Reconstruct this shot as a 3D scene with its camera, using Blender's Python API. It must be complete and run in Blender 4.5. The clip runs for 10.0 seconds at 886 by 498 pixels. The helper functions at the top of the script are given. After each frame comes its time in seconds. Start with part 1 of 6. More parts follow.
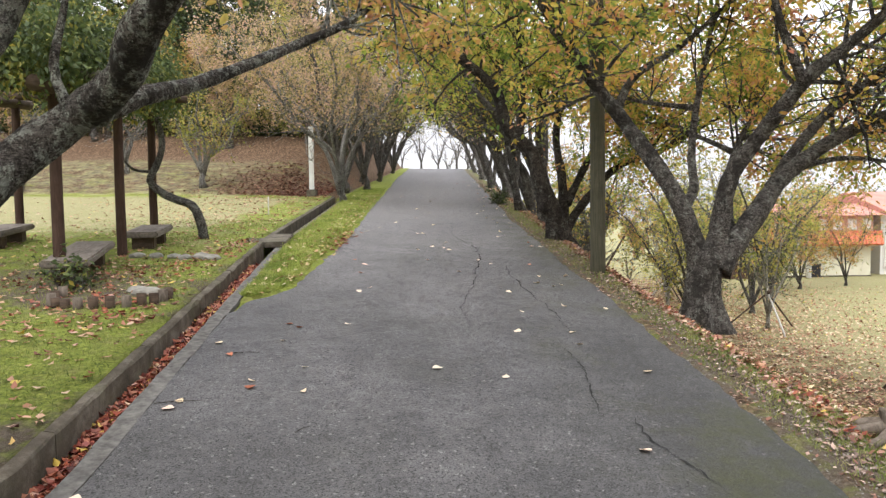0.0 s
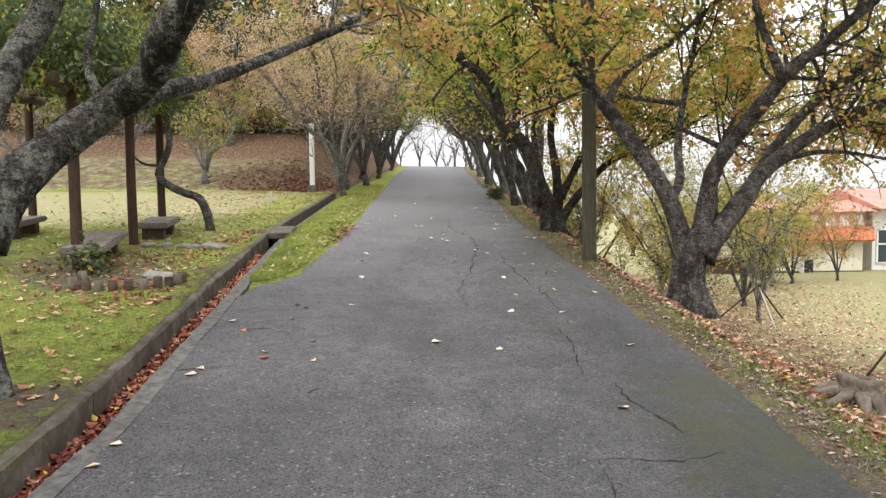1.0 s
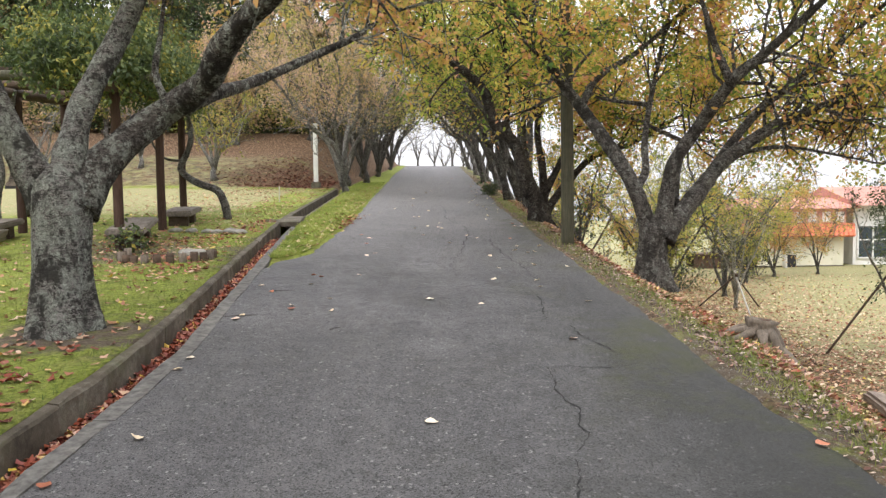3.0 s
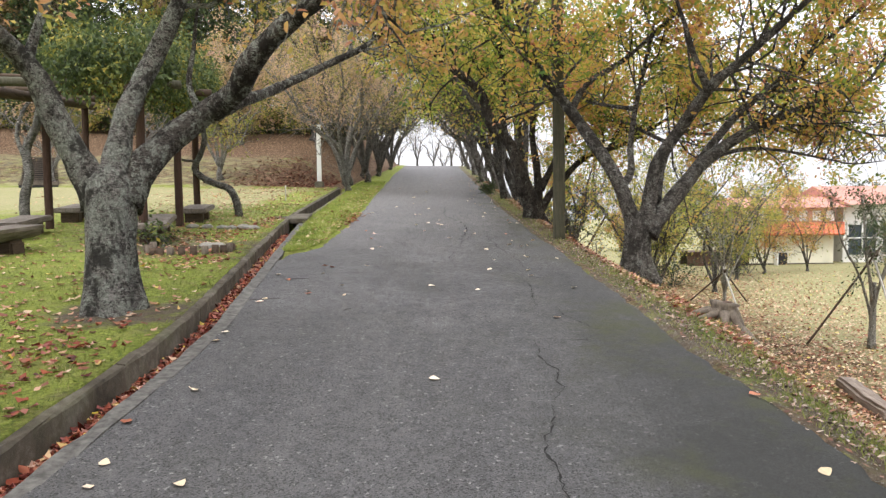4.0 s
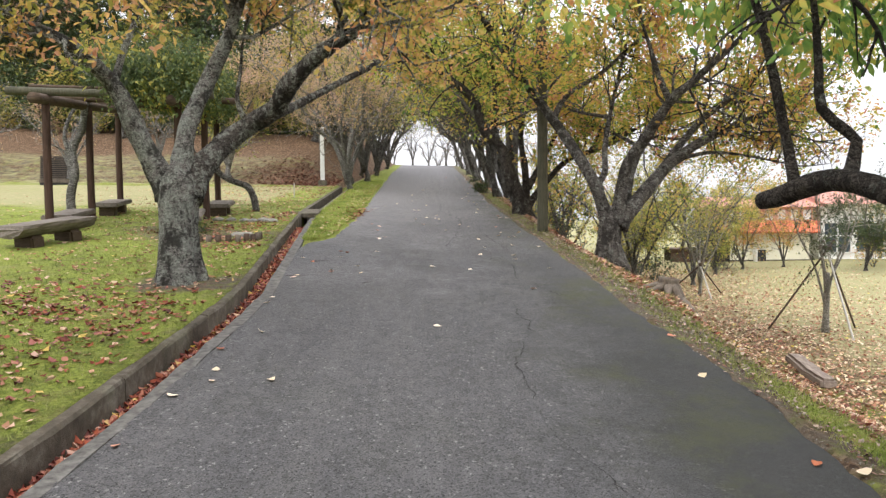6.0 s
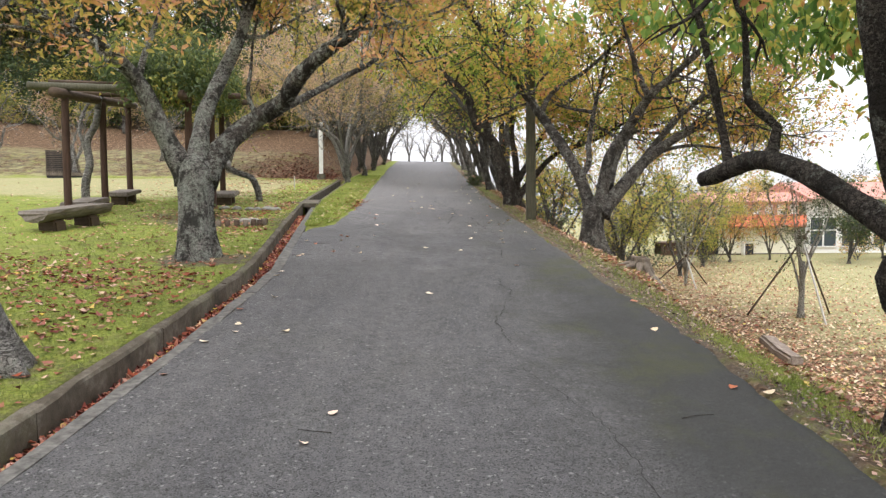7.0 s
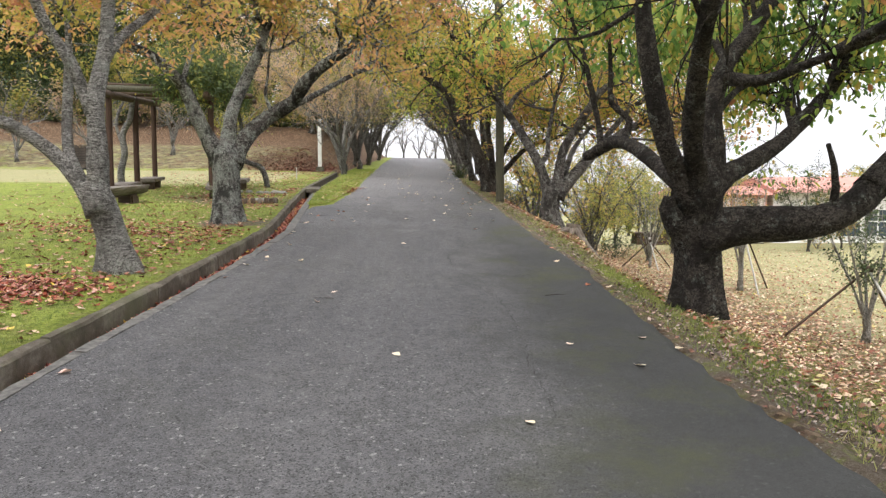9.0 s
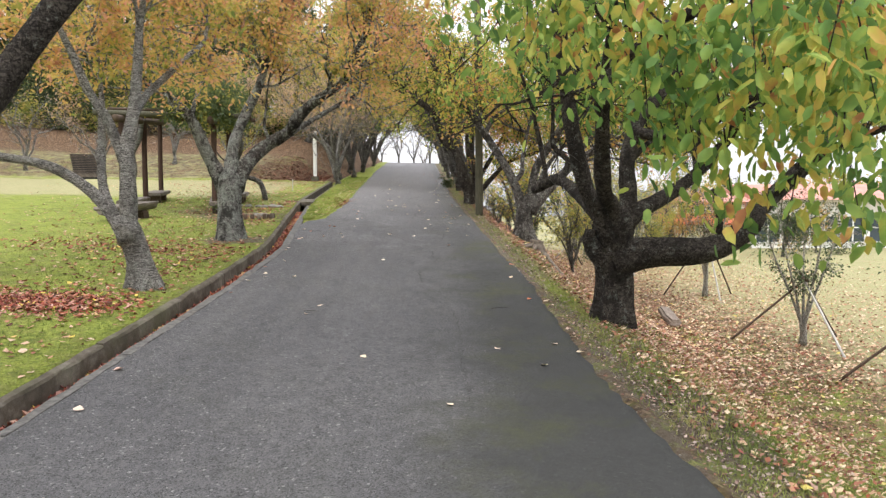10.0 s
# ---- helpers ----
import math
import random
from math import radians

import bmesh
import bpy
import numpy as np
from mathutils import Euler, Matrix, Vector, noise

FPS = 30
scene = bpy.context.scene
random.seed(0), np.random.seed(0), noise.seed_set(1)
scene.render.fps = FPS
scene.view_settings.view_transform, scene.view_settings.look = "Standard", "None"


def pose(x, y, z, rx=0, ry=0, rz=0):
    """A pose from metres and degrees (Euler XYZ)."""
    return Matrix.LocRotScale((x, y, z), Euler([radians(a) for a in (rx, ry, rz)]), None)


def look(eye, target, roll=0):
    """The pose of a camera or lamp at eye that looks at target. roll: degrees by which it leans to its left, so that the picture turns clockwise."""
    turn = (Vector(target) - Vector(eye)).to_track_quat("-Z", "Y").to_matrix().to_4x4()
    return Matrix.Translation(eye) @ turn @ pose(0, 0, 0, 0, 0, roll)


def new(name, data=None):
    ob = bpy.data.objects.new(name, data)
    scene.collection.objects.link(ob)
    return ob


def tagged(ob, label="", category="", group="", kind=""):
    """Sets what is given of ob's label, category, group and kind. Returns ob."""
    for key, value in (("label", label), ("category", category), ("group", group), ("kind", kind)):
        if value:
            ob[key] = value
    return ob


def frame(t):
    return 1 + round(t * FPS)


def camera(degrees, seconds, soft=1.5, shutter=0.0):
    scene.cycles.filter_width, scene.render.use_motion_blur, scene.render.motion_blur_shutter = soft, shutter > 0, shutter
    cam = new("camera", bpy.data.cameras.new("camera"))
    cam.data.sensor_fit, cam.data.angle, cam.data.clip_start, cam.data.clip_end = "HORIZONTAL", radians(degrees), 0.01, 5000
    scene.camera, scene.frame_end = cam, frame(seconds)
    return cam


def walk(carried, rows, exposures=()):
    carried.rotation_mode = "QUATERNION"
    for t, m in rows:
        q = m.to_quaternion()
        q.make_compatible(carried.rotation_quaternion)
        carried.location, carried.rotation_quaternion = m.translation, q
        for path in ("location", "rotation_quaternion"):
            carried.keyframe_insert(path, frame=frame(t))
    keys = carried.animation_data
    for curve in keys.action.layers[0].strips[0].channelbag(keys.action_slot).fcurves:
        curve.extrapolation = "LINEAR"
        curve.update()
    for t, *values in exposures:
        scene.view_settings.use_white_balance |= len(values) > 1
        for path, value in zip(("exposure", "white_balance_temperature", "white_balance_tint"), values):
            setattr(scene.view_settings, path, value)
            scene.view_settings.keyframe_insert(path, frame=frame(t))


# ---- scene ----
cam = camera(62.0, 10.0, soft=1.35)
PATH = [
    (0, (-0.007, 0.015, 1.562), (-0.012, 2.012, 1.449), -0.6),
    (0.5, (-0.007, -0.254, 1.511), (-0.01, 1.742, 1.395), -0.6),
    (1, (-0.009, -0.452, 1.459), (-0.009, 1.545, 1.342), -0.6),
    (1.5, (0.031, -0.706, 1.383), (0.033, 1.291, 1.268), -0.6),
    (2, (0.055, -1.02, 1.354), (0.059, 0.977, 1.239), -0.6),
    (2.5, (0.053, -1.402, 1.307), (0.057, 0.595, 1.193), -0.6),
    (4, (0.029, -2.666, 1.231), (0.036, -0.67, 1.116), -0.6),
    (4.5, (0.037, -3.065, 1.216), (0.049, -1.068, 1.102), -0.5),
    (5, (0.032, -3.517, 1.22), (0.048, -1.52, 1.105), -0.5),
    (5.5, (-0.044, -3.975, 1.206), (-0.025, -1.979, 1.091), -0.5),
    (7, (-0.001, -5.279, 1.003), (0.032, -3.283, 0.879), -0.3),
    (7.5, (0.073, -5.881, 0.897), (0.11, -3.885, 0.77), -0.4),
    (8, (0.156, -6.514, 0.8), (0.192, -4.518, 0.671), -0.4),
    (8.5, (0.265, -7.205, 0.726), (0.305, -5.209, 0.596), -0.3),
    (9, (0.309, -8.002, 0.661), (0.351, -6.007, 0.533), -0.2),
    (9.5, (0.397, -8.851, 0.724), (0.442, -6.856, 0.594), -0.2),
    (10, (0.643, -9.598, 1.008), (0.692, -7.603, 0.881), -0.1),
]
walk(cam, [(t, look(eye, target, roll)) for t, eye, target, roll in PATH])

# ---- light ----
world = bpy.data.worlds.new("overcast_sky")
scene.world = world
world.use_nodes = True
wn = world.node_tree
wn.nodes.clear()
w_out = wn.nodes.new("ShaderNodeOutputWorld")
w_bg = wn.nodes.new("ShaderNodeBackground")
w_sky = wn.nodes.new("ShaderNodeTexSky")
w_mix = wn.nodes.new("ShaderNodeMix")
w_sky.sky_type = "NISHITA"
w_sky.sun_disc = False
w_sky.sun_elevation = radians(48)
w_sky.sun_rotation = radians(200)
w_sky.dust_density = 4.0
w_mix.data_type = "RGBA"
w_mix.inputs[0].default_value = 0.86
w_mix.inputs[7].default_value = (14.0, 14.0, 14.9, 1)
wn.links.new(w_sky.outputs[0], w_mix.inputs[6])
w_co, w_axes = wn.nodes.new("ShaderNodeTexCoord"), wn.nodes.new("ShaderNodeSeparateXYZ")
w_rise = wn.nodes.new("ShaderNodeMapRange")
w_rise.inputs["From Min"].default_value, w_rise.inputs["From Max"].default_value = 0.0, 1.0
w_rise.inputs["To Min"].default_value, w_rise.inputs["To Max"].default_value = 0.48, 1.3
w_tone = wn.nodes.new("ShaderNodeVectorMath")
w_tone.operation = "SCALE"
wn.links.new(w_co.outputs["Generated"], w_axes.inputs[0])
wn.links.new(w_axes.outputs[2], w_rise.inputs["Value"])
wn.links.new(w_mix.outputs[2], w_tone.inputs[0])
wn.links.new(w_rise.outputs[0], w_tone.inputs["Scale"])
wn.links.new(w_tone.outputs[0], w_bg.inputs[0])
wn.links.new(w_bg.outputs[0], w_out.inputs[0])
w_bg.inputs[1].default_value = 0.125
sun_data = bpy.data.lights.new("sun", "SUN")
sun_data.energy = 1.1
sun_data.angle = radians(25)
sun_data.color = (1.0, 0.97, 0.92)
sun = new("sun", sun_data)
sun.matrix_world = look((-6, -16, 30), (0, 4, 0))
scene.view_settings.exposure = 0.56

rng = np.random.default_rng(7)
rnd = random.Random(11)


# ---- materials ----
class Mat:
    """A node material with a few short ways to wire it."""

    def __init__(self, name, rough=0.8, metal=0.0, spec=0.3):
        self.m = bpy.data.materials.new(name)
        self.m.use_nodes = True
        self.t = self.m.node_tree
        self.b = self.t.nodes["Principled BSDF"]
        self.b.inputs["Roughness"].default_value = rough
        self.b.inputs["Metallic"].default_value = metal
        self.b.inputs["Specular IOR Level"].default_value = spec
        self.co = self.node("ShaderNodeTexCoord").outputs["Object"]

    def node(self, kind):
        return self.t.nodes.new(kind)

    def link(self, a, b):
        self.t.links.new(a, b)

    def scaled(self, s):
        n = self.node("ShaderNodeMapping")
        self.link(self.co, n.inputs["Vector"])
        n.inputs["Scale"].default_value = s
        return n.outputs[0]

    def noise(self, scale, detail=4, rough=0.6, vec=None, dist=0.0):
        n = self.node("ShaderNodeTexNoise")
        n.inputs["Scale"].default_value = scale
        n.inputs["Detail"].default_value = detail
        n.inputs["Roughness"].default_value = rough
        n.inputs["Distortion"].default_value = dist
        self.link(vec or self.co, n.inputs["Vector"])
        return n.outputs["Fac"]

    def voronoi(self, scale, feature="F1", out="Distance", vec=None):
        n = self.node("ShaderNodeTexVoronoi")
        n.feature = feature
        n.inputs["Scale"].default_value = scale
        self.link(vec or self.co, n.inputs["Vector"])
        return n.outputs[out]

    def ramp(self, fac, *stops):
        n = self.node("ShaderNodeValToRGB")
        e = n.color_ramp.elements
        while len(e) < len(stops):
            e.new(0.5)
        for el, (p, c) in zip(e, stops):
            el.position = p
            el.color = (c, c, c, 1) if isinstance(c, (int, float)) else (*c, 1)
        self.link(fac, n.inputs[0])
        return n.outputs[0]

    def mix(self, fac, a, b, kind="MIX"):
        n = self.node("ShaderNodeMix")
        n.data_type = "RGBA"
        n.blend_type = kind
        for v, i in ((fac, 0), (a, 6), (b, 7)):
            if isinstance(v, (int, float)):
                n.inputs[i].default_value = v
            elif isinstance(v, tuple):
                n.inputs[i].default_value = (*v, 1)
            else:
                self.link(v, n.inputs[i])
        return n.outputs[2]

    def math(self, op, a, b=0.0):
        n = self.node("ShaderNodeMath")
        n.operation = op
        for v, i in ((a, 0), (b, 1)):
            if isinstance(v, (int, float)):
                n.inputs[i].default_value = v
            else:
                self.link(v, n.inputs[i])
        return n.outputs[0]

    def random(self):
        return self.node("ShaderNodeObjectInfo").outputs["Random"]

    def island(self):
        return self.node("ShaderNodeNewGeometry").outputs["Random Per Island"]

    def attr(self, name):
        n = self.node("ShaderNodeAttribute")
        n.attribute_name = name
        return n.outputs["Color"]

    def color(self, c):
        self.link(c, self.b.inputs["Base Color"])
        return self

    def bump(self, h, strength=0.4, dist=0.01):
        n = self.node("ShaderNodeBump")
        n.inputs["Strength"].default_value = strength
        n.inputs["Distance"].default_value = dist
        self.link(h, n.inputs["Height"])
        self.link(n.outputs[0], self.b.inputs["Normal"])
        return self

    def rough(self, r):
        self.link(r, self.b.inputs["Roughness"])
        return self


def make_asphalt():
    k = Mat("asphalt", 0.9, spec=0.2)
    axes = k.node("ShaderNodeSeparateXYZ")
    k.link(k.co, axes.inputs[0])
    grit = k.noise(230, 3, 0.8)
    pebble, chip = k.node("ShaderNodeSeparateColor"), k.node("ShaderNodeSeparateColor")
    k.link(k.voronoi(130, out="Color"), pebble.inputs[0])
    k.link(k.voronoi(62, out="Color"), chip.inputs[0])
    streak = k.noise(0.9, 4, 0.55, k.scaled((1.7, 0.1, 1)))
    mottle = k.mix(0.5, k.noise(8, 5, 0.7), k.noise(34, 4, 0.75))
    patch = k.noise(1.3, 5, 0.65)
    base = k.ramp(streak, (0.32, (0.084, 0.083, 0.084)), (0.5, (0.103, 0.101, 0.101)), (0.68, (0.126, 0.123, 0.122)))
    # paler up the slope, patchily: the sky's grazing sheen put into the base colour
    far_sheen = k.math("ADD", k.math("MULTIPLY", axes.outputs[1], 0.035), k.math("MULTIPLY", patch, 0.6))
    base = k.mix(k.ramp(far_sheen, (0.42, 0.0), (0.84, 1.0)), base, (0.27, 0.262, 0.262))
    base = k.mix(k.ramp(mottle, (0.4, 0.55), (0.52, 0.0)), base, (0.05, 0.049, 0.049))
    base = k.mix(k.ramp(mottle, (0.52, 0.0), (0.64, 0.4)), base, (0.15, 0.147, 0.143))
    base = k.mix(k.ramp(pebble.outputs[0], (0.75, 0.0), (0.98, 0.45)), base, (0.2, 0.198, 0.198))
    base = k.mix(k.ramp(chip.outputs[1], (0.965, 0.0), (0.985, 0.6)), base, (0.3, 0.295, 0.285))
    base = k.mix(k.ramp(pebble.outputs[1], (0.05, 0.85), (0.3, 0.0)), base, (0.02, 0.02, 0.021))
    base = k.mix(k.ramp(grit, (0.34, 0.9), (0.5, 0.0)), base, (0.02, 0.02, 0.021))
    edge = k.math("ADD", axes.outputs[0], k.math("MULTIPLY", k.math("SUBTRACT", k.noise(0.8, 7, 0.72), 0.5), 2.6))
    damp = k.math("MULTIPLY", k.ramp(k.math("MULTIPLY", edge, 0.4), (0.16, 0.0), (0.58, 0.92)), k.ramp(k.math("MULTIPLY", axes.outputs[1], 0.1), (0.1, 1.0), (0.75, 0.35)))
    base = k.mix(k.math("MULTIPLY", damp, k.ramp(grit, (0.4, 1.0), (0.62, 0.8))), base, (0.036, 0.037, 0.034))
    moss = k.math("MULTIPLY", k.ramp(k.noise(0.9, 7, 0.75), (0.5, 0.0), (0.66, 0.7)), k.ramp(k.math("MULTIPLY", edge, 0.4), (0.25, 0.12), (0.6, 1.0)))
    base = k.mix(moss, base, k.ramp(grit, (0.35, (0.03, 0.034, 0.016)), (0.65, (0.085, 0.09, 0.04))))
    k.color(base).bump(k.mix(0.5, grit, k.voronoi(120)), 0.8, 0.006)
    k.rough(k.ramp(patch, (0.3, 0.78), (0.7, 0.95)))
    return k.m


def make_ground():
    """Turf, straw, leaf litter and soil, mixed by the cover painted on the sheet (red: straw, green: litter, blue: soil)."""
    k = Mat("ground_cover", 0.95, spec=0.15)
    sep = k.node("ShaderNodeSeparateColor")
    k.link(k.attr("cover"), sep.inputs[0])
    fine, mid, wide = k.noise(26, 8, 0.8), k.noise(4, 6, 0.75), k.noise(0.8, 5, 0.65)
    turf = k.ramp(fine, (0.3, (0.04, 0.06, 0.014)), (0.47, (0.175, 0.22, 0.038)), (0.66, (0.37, 0.4, 0.09)))
    turf = k.mix(k.ramp(k.noise(2.6, 7, 0.75), (0.36, 0.7), (0.52, 0.0)), turf, k.ramp(fine, (0.3, (0.025, 0.03, 0.01)), (0.6, (0.1, 0.11, 0.03))))
    turf = k.mix(k.ramp(mid, (0.5, 0.0), (0.68, 0.7)), turf, k.ramp(fine, (0.3, (0.13, 0.13, 0.045)), (0.7, (0.3, 0.27, 0.11))))
    turf = k.mix(k.ramp(wide, (0.52, 0.0), (0.7, 0.45)), turf, (0.24, 0.25, 0.06))
    tiny = k.noise(95, 4, 0.8)
    straw = k.ramp(k.mix(0.5, fine, tiny), (0.3, (0.11, 0.1, 0.055)), (0.48, (0.29, 0.268, 0.138)), (0.68, (0.44, 0.405, 0.23)))
    straw = k.mix(k.ramp(k.mix(0.4, wide, mid), (0.46, 0.0), (0.62, 0.55)), straw, k.ramp(fine, (0.3, (0.12, 0.14, 0.05)), (0.65, (0.33, 0.34, 0.15))))
    cells = k.node("ShaderNodeSeparateColor")
    k.link(k.voronoi(26, out="Color"), cells.inputs[0])
    litter = k.ramp(cells.outputs[0], (0.1, (0.045, 0.027, 0.017)), (0.4, (0.1, 0.058, 0.034)), (0.7, (0.165, 0.105, 0.064)), (0.95, (0.25, 0.18, 0.115)))
    crumb = k.mix(0.55, fine, k.noise(130, 4, 0.85))
    soil = k.ramp(crumb, (0.32, (0.03, 0.022, 0.016)), (0.46, (0.085, 0.066, 0.048)), (0.56, (0.165, 0.137, 0.104)), (0.7, (0.31, 0.275, 0.23)))
    soil = k.mix(k.ramp(k.noise(5, 6, 0.75), (0.5, 0.0), (0.62, 0.75)), soil, k.ramp(crumb, (0.35, (0.04, 0.05, 0.014)), (0.62, (0.2, 0.22, 0.06))))

    def blend(channel, n, under, over):
        f = k.math("ADD", sep.outputs[channel], k.math("MULTIPLY", k.math("SUBTRACT", n, 0.5), 1.5))
        return k.mix(k.ramp(f, (0.35, 0.0), (0.65, 1.0)), under, over)

    c = blend(0, wide, turf, straw)
    c = blend(2, k.noise(3, 6, 0.7), c, soil)
    c = blend(1, k.noise(2.2, 6, 0.75), c, litter)
    k.color(c).bump(k.mix(0.45, crumb, mid), 1.0, 0.035)
    return k.m


def make_concrete(name, low, mid, high):
    k = Mat(name, 0.9, spec=0.2)
    n, w = k.noise(60, 5, 0.7), k.noise(3, 5, 0.65)
    c = k.ramp(k.mix(0.35, w, k.noise(14, 5, 0.75)), (0.34, low), (0.5, mid), (0.66, high))
    c = k.mix(k.ramp(n, (0.3, 0.5), (0.6, 0.0)), c, (0.08, 0.072, 0.055))
    c = k.mix(k.ramp(k.noise(1.3, 5, 0.7), (0.52, 0.0), (0.68, 0.55)), c, (0.1, 0.105, 0.055))
    k.color(c).bump(n, 0.6, 0.012)
    return k.m


def make_bark(name, dark, mid, lichen, amount, stripes=0.0, rings=0.2, zones=0.8):
    """Cherry bark: broken plates between dark fissures, crossed by pale bands, with crusts of lichen."""
    k = Mat(name, 0.92, spec=0.2)

    def warped(scale, push, freq):
        wob = k.node("ShaderNodeTexNoise")
        wob.inputs["Scale"].default_value = freq
        wob.inputs["Detail"].default_value = 4
        k.link(k.co, wob.inputs["Vector"])
        small, add = k.node("ShaderNodeVectorMath"), k.node("ShaderNodeVectorMath")
        small.operation, add.operation = "SCALE", "ADD"
        small.inputs["Scale"].default_value = push
        k.link(wob.outputs["Color"], small.inputs[0])
        k.link(k.scaled(scale), add.inputs[0])
        k.link(small.outputs[0], add.inputs[1])
        return add.outputs[0]

    fis = k.noise(11, 8, 0.78, k.scaled((1.0, 1.0, 0.3)), 1.0)
    crack = k.voronoi(15, "DISTANCE_TO_EDGE", vec=warped((1.0, 1.0, 0.3), 0.35, 7))
    flake = k.voronoi(46, "DISTANCE_TO_EDGE", vec=warped((0.7, 0.7, 1.5), 0.25, 14))
    cell = k.node("ShaderNodeSeparateColor")
    k.link(k.voronoi(46, out="Color", vec=warped((0.7, 0.7, 1.5), 0.25, 14)), cell.inputs[0])
    ring = k.noise(20, 5, 0.7, k.scaled((0.4, 0.4, 2.4)), 0.8)
    fine = k.noise(85, 5, 0.8)
    tone = k.mix(rings, k.mix(0.4, fis, fine), ring)
    tone = k.mix(0.22, tone, cell.outputs[0])
    c = k.ramp(tone, (0.33, tuple(0.4 * v for v in dark)), (0.44, dark), (0.55, mid), (0.68, tuple(min(1.55 * v, 1) for v in mid)))
    if stripes:
        c = k.mix(k.ramp(k.noise(30, 5, 0.75, k.scaled((0.5, 0.5, 3.2)), 0.7), (0.535, 0.0), (0.565, stripes)), c, tuple(min(1, 2.0 * v) for v in mid))
    spot = k.mix(0.45, k.noise(6.5, 7, 0.75), k.noise(24, 5, 0.8))
    pale = k.ramp(k.mix(0.5, fine, cell.outputs[1]), (0.3, tuple(0.6 * v for v in lichen)), (0.6, lichen), (0.85, tuple(min(1, 1.3 * v) for v in lichen)))
    c = k.mix(k.ramp(spot, (0.57 - 0.1 * amount, 0.0), (0.59 - 0.1 * amount, 0.9)), c, pale)
    zone = k.mix(0.3, k.noise(3.6, 6, 0.7, k.scaled((1.0, 1.0, 0.7))), k.noise(17, 4, 0.75))
    c = k.mix(k.ramp(zone, (0.44, zones), (0.5, 0.0)), c, tuple(0.62 * v for v in dark))
    c = k.mix(k.ramp(flake, (0.0, 0.4), (0.1, 0.0)), c, dark)
    c = k.mix(k.math("MULTIPLY", k.ramp(crack, (0.0, 0.9), (0.07, 0.0)), k.ramp(k.noise(4, 3), (0.38, 0.25), (0.6, 1.0))), c, tuple(0.4 * v for v in dark))
    k.color(c).bump(k.mix(0.5, k.mix(0.55, k.ramp(crack, (0.0, 0.0), (0.16, 1.0)), k.ramp(flake, (0.0, 0.0), (0.2, 1.0))), fine), 1.0, 0.045)
    return k.m


def make_leaf(name, stops, translucent=0.62, per_object=False, drift=1.5):
    k = Mat(name, 0.6, spec=0.3)
    if per_object:
        r = k.random()
    elif drift:
        patch = k.ramp(k.noise(drift, 4, 0.65), (0.36, 0.0), (0.64, 1.0))
        r = k.math("SUBTRACT", k.math("ADD", k.math("MULTIPLY", k.island(), 0.55), k.math("MULTIPLY", patch, 0.75)), 0.15)
    else:
        r = k.island()
    c = k.ramp(r, *stops)
    c = k.mix(k.ramp(k.noise(40, 3), (0.3, 0.25), (0.45, 0.0)), c, (0.2, 0.1, 0.035))
    if drift and not per_object:
        c = k.mix(0.06, c, (0.42, 0.39, 0.36))
    k.color(c)
    tr = k.node("ShaderNodeBsdfTranslucent")
    k.link(c, tr.inputs["Color"])
    mx = k.node("ShaderNodeMixShader")
    mx.inputs[0].default_value = translucent
    k.link(k.b.outputs[0], mx.inputs[1])
    k.link(tr.outputs[0], mx.inputs[2])
    k.link(mx.outputs[0], k.t.nodes["Material Output"].inputs["Surface"])
    return k.m


def make_wood(name, dark, light, grain=(14.0, 14.0, 1.2), rough=0.85):
    k = Mat(name, rough, spec=0.2)
    g = k.noise(3, 6, 0.7, k.scaled(grain), 0.6)
    c = k.ramp(g, (0.3, dark), (0.7, light))
    c = k.mix(k.ramp(k.noise(2.2, 5, 0.7), (0.5, 0.0), (0.75, 0.5)), c, tuple(0.5 * v for v in dark))
    k.color(c).bump(g, 0.6, 0.008)
    return k.m


def make_plain(name, c, var=0.2, rough=0.7, scale=3.0, metal=0.0):
    k = Mat(name, rough, metal)
    n = k.noise(scale, 6, 0.65)
    k.color(k.ramp(n, (0.3, tuple(v * (1 - var) for v in c)), (0.7, tuple(min(1, v * (1 + var)) for v in c))))
    k.bump(k.noise(60, 3), 0.2, 0.004)
    return k.m


ASPHALT, GROUND = make_asphalt(), make_ground()
CONCRETE = make_concrete("weathered_concrete", (0.05, 0.041, 0.031), (0.115, 0.098, 0.077), (0.24, 0.218, 0.185))
KERB = make_concrete("stained_kerb_concrete", (0.035, 0.028, 0.02), (0.095, 0.08, 0.06), (0.22, 0.198, 0.162))
BARK = make_bark("lichened_cherry_bark", (0.07, 0.065, 0.058), (0.27, 0.256, 0.235), (0.47, 0.495, 0.43), 0.8, 0.7, 0.25, 0.92)
BARK_MID = make_bark("grey_brown_cherry_bark", (0.055, 0.048, 0.042), (0.185, 0.17, 0.152), (0.38, 0.39, 0.345), 0.35, 0.35, 0.2)
BARK_DARK = make_bark("dark_cherry_bark", (0.028, 0.023, 0.019), (0.1, 0.085, 0.071), (0.24, 0.25, 0.215), 0.15, 0.15, 0.25, 0.75)
BARK_LIMB = make_bark("dark_limb_bark_with_lichen", (0.04, 0.034, 0.029), (0.15, 0.135, 0.12), (0.44, 0.46, 0.4), 0.65, 0.5, 0.2, 0.9)
BARK_GREY = make_bark("grey_ringed_bark", (0.13, 0.121, 0.11), (0.35, 0.336, 0.312), (0.44, 0.45, 0.4), 0.35, 0.8, 0.5, 0.45)
